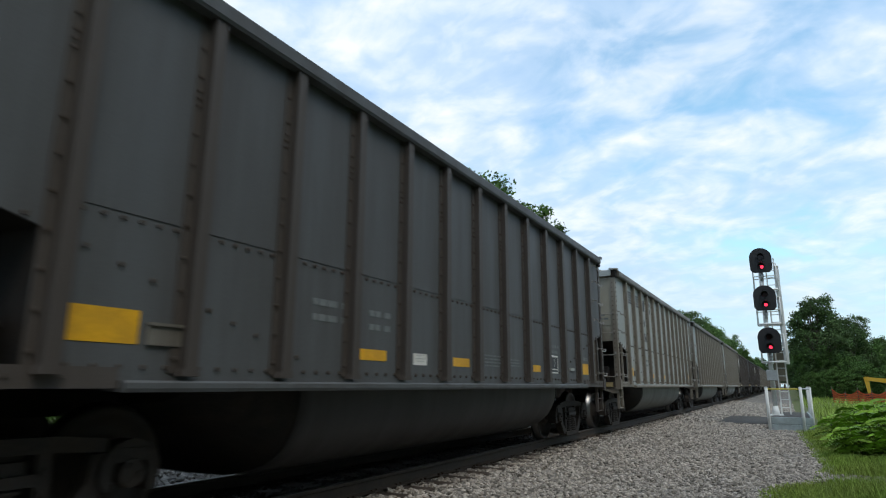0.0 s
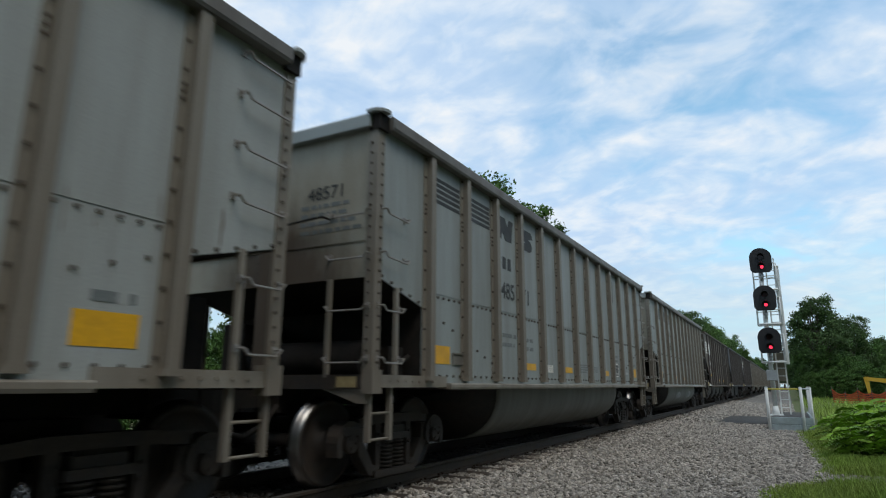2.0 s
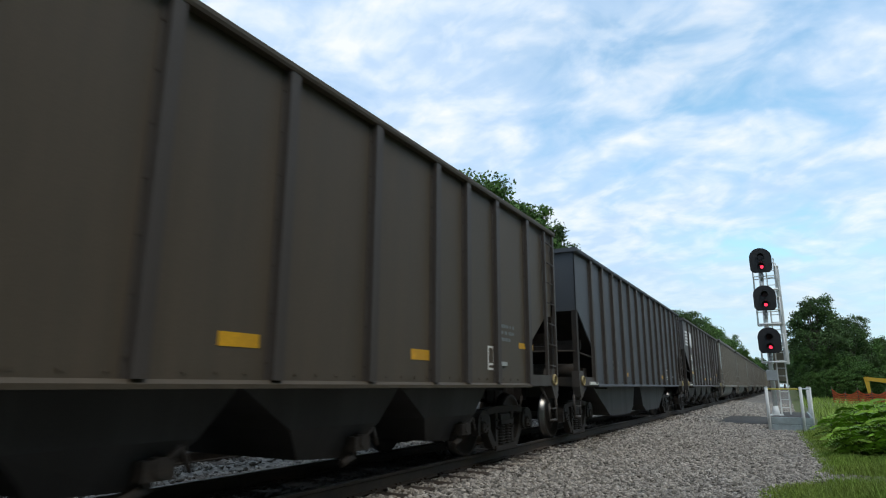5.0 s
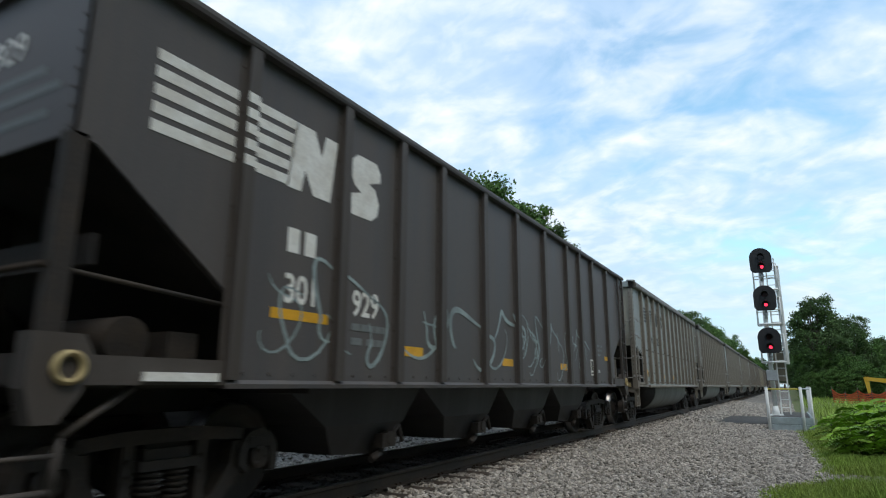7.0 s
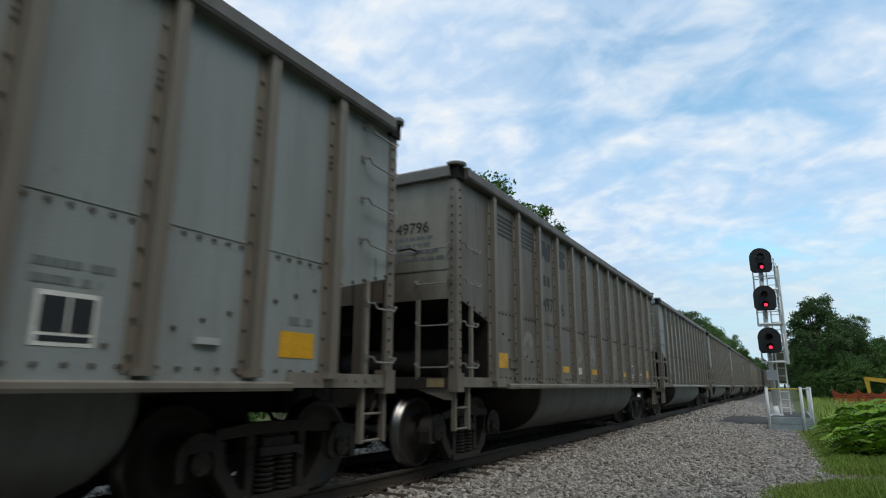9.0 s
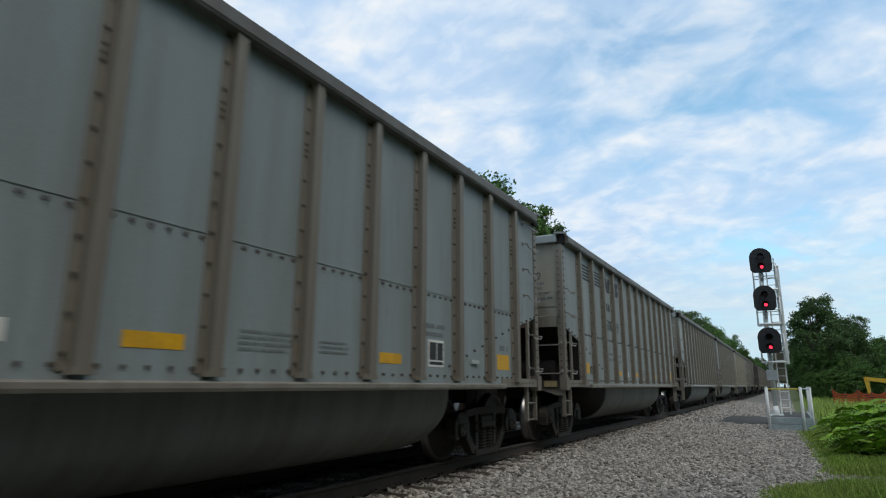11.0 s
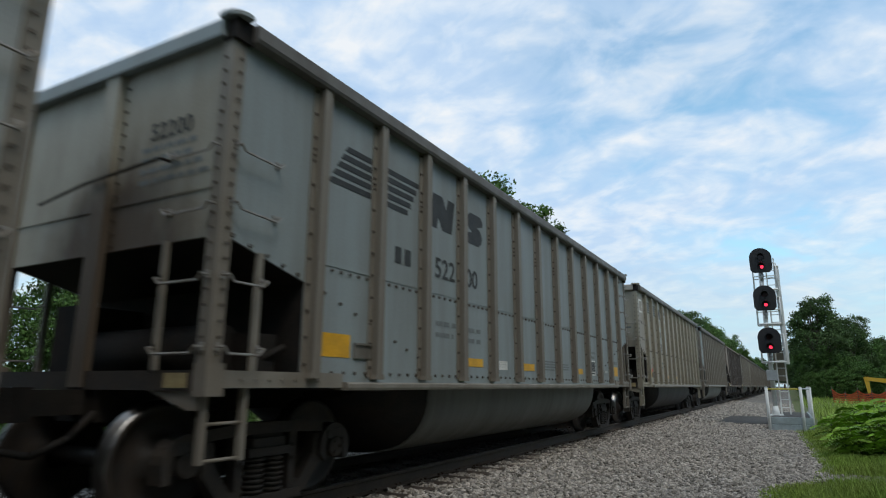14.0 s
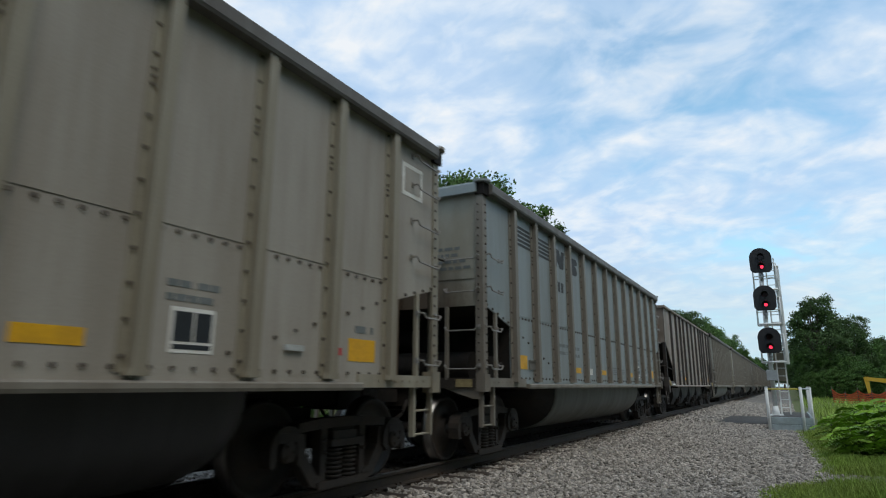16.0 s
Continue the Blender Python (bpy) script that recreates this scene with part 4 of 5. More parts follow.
def build_train():
    grey_label = "light grey riveted steel coal gondola with tan posts"
    spec = [
        ("g", 0.87, "graphite", "dark", "dark graphite riveted coal gondola with brown posts", "", "", None),
        ("g", 15.85, "pale", "grey", grey_label, "484", "52", "stripes"),
        ("g", 31.03, "grey", "grey", "light grey coal gondola with sooty leading end", "485", "71", "stripes"),
        ("g", 46.30, "grey", "grey", "light grey coal gondola with whitewash patches on its belly", "505", "06", "stripes"),
        ("h", 61.30, "brown", "", "brown-black coal hopper with white striped emblem", "301", "31", "1231"),
        ("h", 77.0, "navy", "", "blue-black coal hopper with plain dark sides", "", "", ""),
        ("h", 92.46, "black", "", "black coal hopper with white emblem and sprayed scrawl", "301", "929", "301929"),
        ("g", 108.4, "grey", "grey", "light grey coal gondola with slanted dark stripes", "505", "94", "slanted"),
        ("g", 123.4, "soiled", "grey", "soiled grey coal gondola with white patches", "497", "96", "stripes"),
        ("g", 138.42, "blue_grey", "grey", grey_label, "", "", "stripes"),
        ("g", 153.72, "grey", "grey", grey_label, "500", "79", "stripes"),
        ("g", 168.9, "pale", "grey", grey_label, "475", "79", "stripes"),
        ("g", 184.14, "blue_grey", "grey", "blue-grey coal gondola with slanted dark stripes", "522", "00", "slanted"),
        ("g", 199.54, "taupe", "light", "taupe weathered coal gondola with pale lettering panels", "461", "55", "stripes"),
        ("g", 214.72, "blue_grey", "grey", "blue-grey coal gondola with dark stripes", "", "", "stripes"),
        ("h", 230.0, "rusty", "", "rust-streaked coal hopper with whitish sides", "", "", ""),
    ]
    y = 245.4
    for color in ("soiled", "taupe", "soiled", "grey", "taupe", "soiled", "blue_grey", "grey", "soiled", "grey", "soiled", "taupe"):
        spec.append(("g", y, color, "dark" if color == "graphite" else "grey", "dusty " + color.replace("_", "-") + " coal gondola far down the train", "", "", None))
        y += 15.22
    for i, (kind, front, color, post_kind, label, first, second, extra) in enumerate(spec):
        if kind == "g":
            car = gondola(front, color, post_kind, label, SHORT.get(i, GL))
            gondola_marks(car, first, second, extra, number_z=2.19 if color == "taupe" else 2.34, length=SHORT.get(i, GL))
        else:
            car = hopper(front, color, label, GPOSTS if color == "navy" else HPOSTS, length={"navy": 14.0, "black": 14.55}.get(color, HL))
            hopper_marks(car, color in ("brown", "black"), first, second, extra)
        CARS.append((car, front))
    at = lambda i: CARS[i][0]
    for y in BELLY:
        belly_patch(at(3), y, 0.66, 0.62, 0.14, int(y * 10))
    for k, y in enumerate((2.55, 5.4, 6.4, 8.35)):
        blotch(at(8), y, 1.66, 0.24, 0.26, M_WORN, seed=k)
    graffiti(at(6), 3, 1.6, 3.4, 5)
    graffiti(at(6), 8, 3.8, 7.3, 8, 1.5)
    graffiti(at(6), 9, 7.2, 8.3, 9, 0.8)
    graffiti(at(6), 5, 8.7, 11.2, 8, 0.8)
    slant_mark(at(2), "oil_drip", [(10.36, 3.12), (10.40, 3.05), (10.44, 3.14), (10.425, 3.25), (10.44, 3.50), (10.45, 3.62), (10.41, 3.63), (10.405, 3.50), (10.395, 3.25)], M_OIL, "black oil drip down the sheet")
    # pale panels behind the emblem of the taupe car, and its tags
    c = at(13)
    for y0, y1, z0, z1 in ((1.17, 1.92, 3.27, 3.70), (2.135, 2.885, 3.27, 3.70), (3.10, 3.85, 3.22, 3.70), (4.065, 4.815, 3.22, 3.70), (3.10, 3.85, 2.17, 2.98), (4.065, 4.815, 2.17, 2.98)):
        bm = bmesh.new()
        box(bm, SIDE + 0.0003, SIDE + 0.0008, y0, y1, z0, z1)
        part("lettering_panel", bm, M_PALE, c, "fresh pale paint panel")
    for r in ((13.0, 13.45, 3.20, 3.60),):
        f = side_mark(c, "frame_mark", *r, M_WHITE, GL, "white outlined square")
        bm = bmesh.new()
        box(bm, SIDE + 0.003, SIDE + 0.006, r[0] + 0.05, r[1] - 0.05, r[2] + 0.05, r[3] - 0.05)
        part("inner_field", bm, PAINT["taupe"], f)
    for r in ((0.30, 0.75, 3.20, 3.60),):
        f = side_mark(c, "frame_mark", *r, M_WHITE, GL, "white outlined square")
        bm = bmesh.new()
        box(bm, SIDE + 0.003, SIDE + 0.006, r[0] + 0.05, r[1] - 0.05, r[2] + 0.05, r[3] - 0.05)
        part("inner_field", bm, PAINT["taupe"], f)
    side_mark(c, "red_tag", 1.72, 1.86, 1.46, 1.56, M_RED, GL, "small red tag")
    side_mark(c, "red_tag", 11.9, 12.0, 1.30, 1.37, M_RED, GL, "small red tag")


build_train()


# ---- ground and track ----
def bed_height(x, y):
    """Cross-section of the ballast and the path beside it."""
    a = abs(x)
    if x < 0:
        return -0.20 - DROP - (0.06 if 1.7 < a < 2.5 else 0) if a < 5.6 else max(-0.62, -0.20 - DROP - (a - 5.6) * 0.35)
    if a < 1.50:
        return -0.20 - DROP
    if a < 2.5:
        return -0.20 - DROP - (a - 1.5) * (0.22 - DROP)
    return -0.42 - min(a - 2.5, 3.0) * 0.02


def build_ground():
    xs = [-2500, -600, -150, -50, -20, -10, -7, -6, -5.6, -4, -2.6, -2.4, -2.0, -1.6, -1.45, -0.7, 0, 0.7, 1.5, 2.0, 2.5, 3.2, 4.0, 4.8, 5.4, 6.0, 7, 9, 12, 18, 30, 60, 150, 600, 2500]
    ys = [-600, -150, -40, -10] + list(range(-5, 60, 2)) + [62, 68, 75, 85, 100, 120, 150, 200, 300, 500, 1000, 2500]
    bm = bmesh.new()
    grid = []
    for y in ys:
        row = []
        for x in xs:
            z = bed_height(x, y) + (0.04 * noise.noise((x * 0.7, y * 0.5, 0)) if abs(x) > 1.6 else 0)
            if x > 5.5:
                z += 0.10 * min(1, (x - 5.5) / 2) + 0.06 * noise.noise((x * 0.3, y * 0.3, 4))
            row.append(bm.verts.new((x, y, z)))
        grid.append(row)
    for j in range(len(ys) - 1):
        for i in range(len(xs) - 1):
            f = bm.faces.new((grid[j][i], grid[j][i + 1], grid[j + 1][i + 1], grid[j + 1][i]))
            f.smooth = True
            mx = (xs[i] + xs[i + 1]) / 2
            # 2: strip below the train, its shade given as dark colour
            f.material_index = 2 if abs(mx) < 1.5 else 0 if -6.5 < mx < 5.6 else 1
    tagged(new("ground", to_mesh("ground", bm, M_GRAVEL, M_SOIL, M_BED)), "grey gravel track bed passing into grassy soil", "ground", kind="structure")


def build_rails():
    prof = [(-0.07, -0.175), (0.07, -0.175), (0.07, -0.16), (0.012, -0.145), (0.010, -0.05), (0.036, -0.035), (0.036, -0.006), (0.028, 0.0), (-0.028, 0.0), (-0.036, -0.006), (-0.036, -0.035), (-0.010, -0.05), (-0.012, -0.145), (-0.07, -0.16)]
    for i, x in enumerate((0.754, -0.754, -3.35, -4.86)):
        bm = bmesh.new()
        plate(bm, [(x + p[0], p[1]) for p in prof], "y", -40, 700)
        for f in bm.faces:
            if f.normal.z > 0.5 or all(abs(v.co.z) < 0.007 for v in f.verts):
                f.material_index = 1
        r = tagged(new("rail_%d" % (i + 1), to_mesh("rail", bm, M_RAIL, M_RAILTOP)), "brown steel rail with worn head", "rail", kind="structure")
        r.location.z = -DROP


def build_ties():
    rng = random.Random(4)
    bm = bmesh.new()
    box(bm, -1.32, 1.32, -0.115, 0.115, -0.36, -0.178)
    bevelled(bm, 0.012)
    me = to_mesh("tie", bm, M_TIE)
    bm = bmesh.new()
    for s in (-1, 1):
        box(bm, s * 0.754 - 0.17, s * 0.754 + 0.17, -0.09, 0.09, -0.178, -0.165)
        for dx in (-0.10, 0.10):
            for dy in (-0.05, 0.05):
                box(bm, s * 0.754 + dx - 0.015, s * 0.754 + dx + 0.015, dy - 0.012, dy + 0.012, -0.165, -0.14)
    plate_me = to_mesh("tie_plates", bm, M_RAIL)
    far = thing("crosstie_track", "second track's wooden crossties beyond the train", "track", kind="structure")
    for i in range(80):
        part("tie", me, None, far, "", pose(-4.1 + rng.uniform(-0.05, 0.05), 1.0 + i * 0.53, -DROP - 0.008, 0, 0, rng.uniform(-1, 1)))
    bed = thing("crosstie_track", "creosoted wooden crossties under the rails", "track", kind="structure")
    for i in range(150):
        m = pose(rng.uniform(-0.06, 0.06), 1.0 + i * 0.53 + rng.uniform(-0.03, 0.03), -DROP + rng.uniform(-0.012, 0.004), 0, 0, rng.uniform(-1.2, 1.2))
        t = part("tie", me, None, bed, "", m)
        part("tie_plates", plate_me, None, t)


def stones(name, label, n, region, size, material, seed, keep=None):
    """Many rough stones in one mesh."""
    rng = np.random.default_rng(seed)
    gold = (1 + 5 ** 0.5) / 2
    base = np.array([(-1, gold, 0), (1, gold, 0), (-1, -gold, 0), (1, -gold, 0), (0, -1, gold), (0, 1, gold), (0, -1, -gold), (0, 1, -gold), (gold, 0, -1), (gold, 0, 1), (-gold, 0, -1), (-gold, 0, 1)]) / 1.9
    tri = np.array([(0, 11, 5), (0, 5, 1), (0, 1, 7), (0, 7, 10), (0, 10, 11), (1, 5, 9), (5, 11, 4), (11, 10, 2), (10, 7, 6), (7, 1, 8), (3, 9, 4), (3, 4, 2), (3, 2, 6), (3, 6, 8), (3, 8, 9), (4, 9, 5), (2, 4, 11), (6, 2, 10), (8, 6, 7), (9, 8, 1)])
    x = rng.uniform(region[0], region[1], n)
    y = region[2] + (region[3] - region[2]) * rng.uniform(0, 1, n) ** region[4]
    if keep:
        ok = np.array([keep(a, b) for a, b in zip(x, y)])
        x, y = x[ok], y[ok]
    n = len(x)
    z = np.array([bed_height(a, b) + (0.04 * noise.noise((a * 0.7, b * 0.5, 0)) if abs(a) > 1.6 else 0) for a, b in zip(x, y)])
    s = rng.uniform(size[0], size[1], n) * rng.uniform(0.7, 1.15, n)
    v = base[None] * rng.uniform(0.62, 1.25, (n, 12, 1)) * np.stack([rng.uniform(0.8, 1.3, n), rng.uniform(0.8, 1.3, n), rng.uniform(0.5, 0.95, n)], 1)[:, None]
    a = rng.uniform(0, 6.28, n)[:, None]
    vx, vy = v[..., 0] * np.cos(a) - v[..., 1] * np.sin(a), v[..., 0] * np.sin(a) + v[..., 1] * np.cos(a)
    tilt = rng.uniform(-0.6, 0.6, n)[:, None]
    vz = v[..., 2] * np.cos(tilt) + vx * np.sin(tilt)
    vx = vx * np.cos(tilt) - v[..., 2] * np.sin(tilt)
    co = np.stack([vx * s[:, None] + x[:, None], vy * s[:, None] + y[:, None], vz * s[:, None] + (z + s * rng.uniform(-0.1, 0.5, n))[:, None]], 2).reshape(-1, 3)
    faces = (tri[None] + (np.arange(n) * 12)[:, None, None]).reshape(-1, 3)
    me = bpy.data.meshes.new(name)
    me.from_pydata(co.tolist(), [], faces.tolist())
    me.materials.append(material)
    return tagged(new(name, me), label, "ballast", kind="stuff")


def gravel_edge(y):
    """Where the gravel gives way to grass, with a tuft of grass reaching in near the camera."""
    k = np.interp(y, (8, 10, 11, 12, 14.3, 18, 23, 26, 40), (4.55, 4.7, 4.9, 5.4, 5.62, 5.5, 5.32, 5.3, 5.5))
    return float(k) + 0.16 * noise.noise((y * 0.9, 1.0, 2.0)) + 0.07 * noise.noise((y * 3.1, 4.0, 2.0))


def on_bed(x, y):
    if x < 1.42:
        tie = abs(((y - 1.0) / 0.53) % 1 - 0.5) < 0.27
        return tie or x > 1.36
    if x > 2.6 and 27.6 < y < 34.5:
        return False
    strip = 12.2 < y + 0.25 * (x - 5.6) < 13.1 and x < 6.5
    return x < gravel_edge(y) + 0.18 or strip


def build_ballast():
    stones("ballast_stones", "loose grey crushed-stone ballast beside the rail", 66000, (0.86, 6.4, 4.5, 26, 1.3), (0.020, 0.044), M_STONE, 1, on_bed)
    stones("ballast_stones", "loose grey crushed-stone ballast farther along", 16000, (0.9, 5.4, 26, 60, 1.2), (0.035, 0.065), M_STONE, 2, on_bed)
    stones("ballast_stones", "grey crushed stone between and beyond the rails", 16000, (-6.6, -1.35, 2.0, 34, 1.3), (0.025, 0.05), M_FARSTONE, 3)
    # nearly black stones: the train's shade is in their colour
    stones("ballast_stones", "ballast between the rails, coloured black for under-train shade", 8000, (-1.35, 0.66, 2.0, 30, 1.2), (0.022, 0.045), M_SHADESTONE, 7)
    bm = bmesh.new()
    pts = [(2.5 + 0.15 * math.sin(i * 1.7), 27.5 + 0.5 * i) for i in range(14)]
    pts += [(5.6, 33.5), (5.6, 28.2), (4.6, 27.6), (3.6, 27.3)]
    plate(bm, pts, "z", -0.47, -0.395)
    tagged(new("pavement", to_mesh("pavement", bm, M_DARKGRAVEL)), "dark stone chippings beside the signal platform", "pad", kind="structure")


build_ground()
build_rails()
build_ties()
build_ballast()


# ---- signal ----
SIG = (4.72, 27.4, -0.08)


def build_signal():
    s = thing("railway_signal", "three-headed colour-light signal showing red on a white mast", "signal", m=pose(*SIG))
    bm = bmesh.new()
    bar(bm, (0, 0, 0.35), (0, 0, 6.3), 0.085, 14)
    bar(bm, (0, 0, 0.0), (0, 0, 0.36), 0.15, 14, 0.09)
    box(bm, -0.25, 0.25, -0.25, 0.25, 0.0, 0.05)
    part("mast", bm, M_ALU, s, "white-grey tubular mast")
    for z in (6.03, 4.51, 2.85):
        h = part("signal_head", target(), M_BLACK, s, "black rounded backboard", pose(0.05, -0.30, z, 0, 0, 4) @ Matrix.Scale(1.06, 4))
        bm = bmesh.new()
        for dz in (0.12, -0.23):
            for i in range(12):
                a0, a1 = radians(-20 + 220 * i / 12), radians(-20 + 220 * (i + 1) / 12)
                v = [bm.verts.new((r * math.cos(a), y, dz + r * math.sin(a))) for a, y, r in ((a0, -0.05, 0.125), (a1, -0.05, 0.125), (a1, -0.30 * (0.45 + 0.55 * math.sin(max(0, a1))), 0.12), (a0, -0.30 * (0.45 + 0.55 * math.sin(max(0, a0))), 0.12))]
                bm.faces.new(v)
        part("hood", bm, M_BLACK, h, "black sun hood")
        bm = bmesh.new()
        bar(bm, (0, -0.045, 0.12), (0, -0.06, 0.12), 0.09, 16)
        part("lens", bm, M_LENS, h, "dark unlit lens")
        bm = bmesh.new()
        bar(bm, (0.02, -0.045, -0.25), (0.02, -0.065, -0.25), 0.06, 16)
        part("lens", bm, M_SIGNAL, h, "glowing red lens")
        bm = bmesh.new()
        path_bar(bm, [(0, 0.1, -0.45), (0, 0.1, -0.78)], 0.05, 8)
        bar(bm, (0, 0.1, -0.52), (0, 0.1, -0.62), 0.075, 8)
        path_bar(bm, [(0, 0.1, -0.7), (-0.05, 0.28, -0.74)], 0.035, 8)
        part("bracket", bm, M_GALV, h)
    # ladder and cages
    for x in (0.20, 0.50):
        bm = bmesh.new()
        box(bm, x - 0.025, x + 0.025, 0.22, 0.30, 0.05, 6.2)
        part("ladder_stile", bm, M_ALU, s)
    for i in range(20):
        bm = bmesh.new()
        bar(bm, (0.20, 0.26, 0.3 + i * 0.3), (0.50, 0.26, 0.3 + i * 0.3), 0.016, 6)
        part("rung", bm, M_ALU, s)
    for z in (4.85, 3.50, 2.03):
        bm = bmesh.new()
        x0, x1, y0, y1 = -0.28, 0.56, -0.25, 0.45
        for zz in (z, z + 0.55, z + 1.05):
            r = 0.02 if zz > z else 0.035
            path_bar(bm, [(x0, y0, zz), (x1, y0, zz), (x1, y1, zz), (x0, y1, zz), (x0, y0, zz)], r, 6)
        for x, y in ((x0, y0), (x1, y0), (x1, y1), (x0, y1)):
            bar(bm, (x, y, z), (x, y, z + 1.05), 0.022, 6)
        for i in range(9):
            box(bm, x0 + 0.1, x1 - 0.1, y0 + 0.08 * i, y0 + 0.08 * i + 0.02, z - 0.02, z + 0.02)
        part("platform_cage", bm, M_ALU, s, "light steel work platform with hand rails")
    bm = bmesh.new()
    box(bm, 0.52, 0.66, 0.1, 0.3, 1.95, 5.85)
    part("cable_duct", bevelled(bm, 0.01), M_ALU, s, "flat white cable duct")
    bm = bmesh.new()
    box(bm, 0.10, 0.52, 0.34, 0.40, 1.3, 2.5)
    part("ladder_guard", bm, POST["light"], s, "tan ladder guard plate")
    bm = bmesh.new()
    box(bm, -0.18, 0.20, -0.22, -0.10, 1.32, 1.72)
    part("junction_box", bevelled(bm, 0.015), M_GALV, s, "grey junction box")


def target():
    bm = bmesh.new()
    pts = [(-0.36, -0.42), (0.36, -0.42)] + [(0.38 * math.cos(a), 0.10 + 0.38 * math.sin(a)) for a in [radians(8 * i) for i in range(0, 23)]]
    pts[0], pts[1] = (-0.27, -0.46), (0.27, -0.46)
    pts = [pts[0], pts[1], (0.37, -0.34)] + pts[2:] + [(-0.37, -0.34)]
    plate(bm, pts, "y", -0.05, 0.0)
    box(bm, -0.2, 0.2, 0.0, 0.28, -0.36, 0.36)
    return bm


def build_platform():
    p = thing("signal_platform", "small retaining platform with pale panels and pipe handrails", "platform")
    x0, x1, y0, y1, zt = 4.54, 5.86, 24.7, 31.0, -0.06
    bm = bmesh.new()
    box(bm, x0 + 0.06, x1 - 0.06, y0 + 0.06, y1, -0.5, zt)
    part("fill", bm, M_DARKGRAVEL, p, "dark chippings fill")
    for z0, z1 in ((-0.75, -0.51), (-0.50, -0.26), (-0.25, -0.02)):
        bm = bmesh.new()
        box(bm, x0, x1, y0, y0 + 0.05, z0, z1)
        part("front_panel", bevelled(bm, 0.008), M_PANEL, p)
        bm = bmesh.new()
        box(bm, x1 - 0.05, x1, y0 + 0.05, y1, z0, z1)
        part("side_panel", bevelled(bm, 0.008), M_PANEL, p)
    for x, y in ((x0, y0 - 0.03), (x1 - 0.28, y0 - 0.03), (x1 + 0.02, y0 + 1.2), (x1 + 0.02, y1 - 2.4)):
        bm = bmesh.new()
        bar(bm, (x, y, -0.75), (x, y, 0.98), 0.05, 10)
        bar(bm, (x, y, 0.98), (x, y, 1.01), 0.055, 10, 0.03)
        part("rail_post", bm, M_ALU, p)
    bm = bmesh.new()
    path_bar(bm, [(x0, y0 - 0.03, 0.93), (x1 - 0.28, y0 - 0.03, 0.93)], 0.022, 8)
    part("yellow_rail", bm, M_YRAIL, p, "yellow painted top rail")
    bm = bmesh.new()
    path_bar(bm, [(x1 - 0.28, y0, 0.94), (x1 + 0.02, y0 + 1.2, 0.94), (x1 + 0.02, y1 - 2.4, 0.94)], 0.025, 8)
    part("top_rail", bm, M_GALV, p)


build_signal()
build_platform()


# ---- plants ----
def leaf_cloud(bm_v, bm_f, rng, centre, radius, count, size, flat=0.8):
    for _ in range(count):
        d = rng.normal(size=3)
        d /= np.linalg.norm(d)
        p = centre + d * radius * rng.uniform(0.35, 1.0) * np.array((1, 1, flat))
        u = rng.normal(size=3)
        u /= np.linalg.norm(u)
        w = np.cross(u, d + rng.normal(size=3) * 0.6)
        w /= max(1e-6, np.linalg.norm(w))
        s = size * rng.uniform(0.6, 1.3)
        k = len(bm_v)
        bm_v.extend([tuple(p - u * s), tuple(p + w * s * 0.55), tuple(p + u * s), tuple(p - w * s * 0.55)])
        bm_f.append((k, k + 1, k + 2, k + 3))


def tree_meshes(seed, h, w, trunk_h, clumps, leaves, leaf, material):
    rng = np.random.default_rng(seed)
    bm = bmesh.new()
    lean = rng.uniform(-0.03, 0.03, 2) * h
    top = (lean[0], lean[1], h * 0.8)
    mid = (lean[0] * 0.4, lean[1] * 0.4, trunk_h)
    bar(bm, (0, 0, -0.3), mid, 0.026 * h, 9, 0.018 * h)
    bar(bm, mid, top, 0.018 * h, 8, 0.004 * h)
    verts, faces = [], []
    for i in range(clumps):
        t = (i + 0.5) / clumps
        z = trunk_h * 0.75 + (h - trunk_h * 0.75) * t ** 0.9
        prof = math.sin(math.pi * min(1, 0.18 + 0.70 * t)) ** 0.6
        a = i * 2.4 + rng.uniform(-0.5, 0.5)
        r = w * 0.5 * prof * rng.uniform(0.3, 1.08)
        c = np.array((r * math.cos(a) + lean[0] * t, r * math.sin(a) + lean[1] * t, z + rng.uniform(-0.04, 0.04) * h))
        leaf_cloud(verts, faces, rng, c, w * rng.uniform(0.09, 0.17), leaves, leaf)
        if i % 3 == 0:
            b = Vector((lean[0] * t * 0.7, lean[1] * t * 0.7, trunk_h * 0.8 + (z - trunk_h * 0.8) * 0.55))
            bar(bm, b, c, 0.007 * h, 5, 0.002 * h)
    me = bpy.data.meshes.new("crown")
    me.from_pydata(verts, [], faces)
    me.materials.append(material)
    return to_mesh("trunk", bm, M_BARK), me


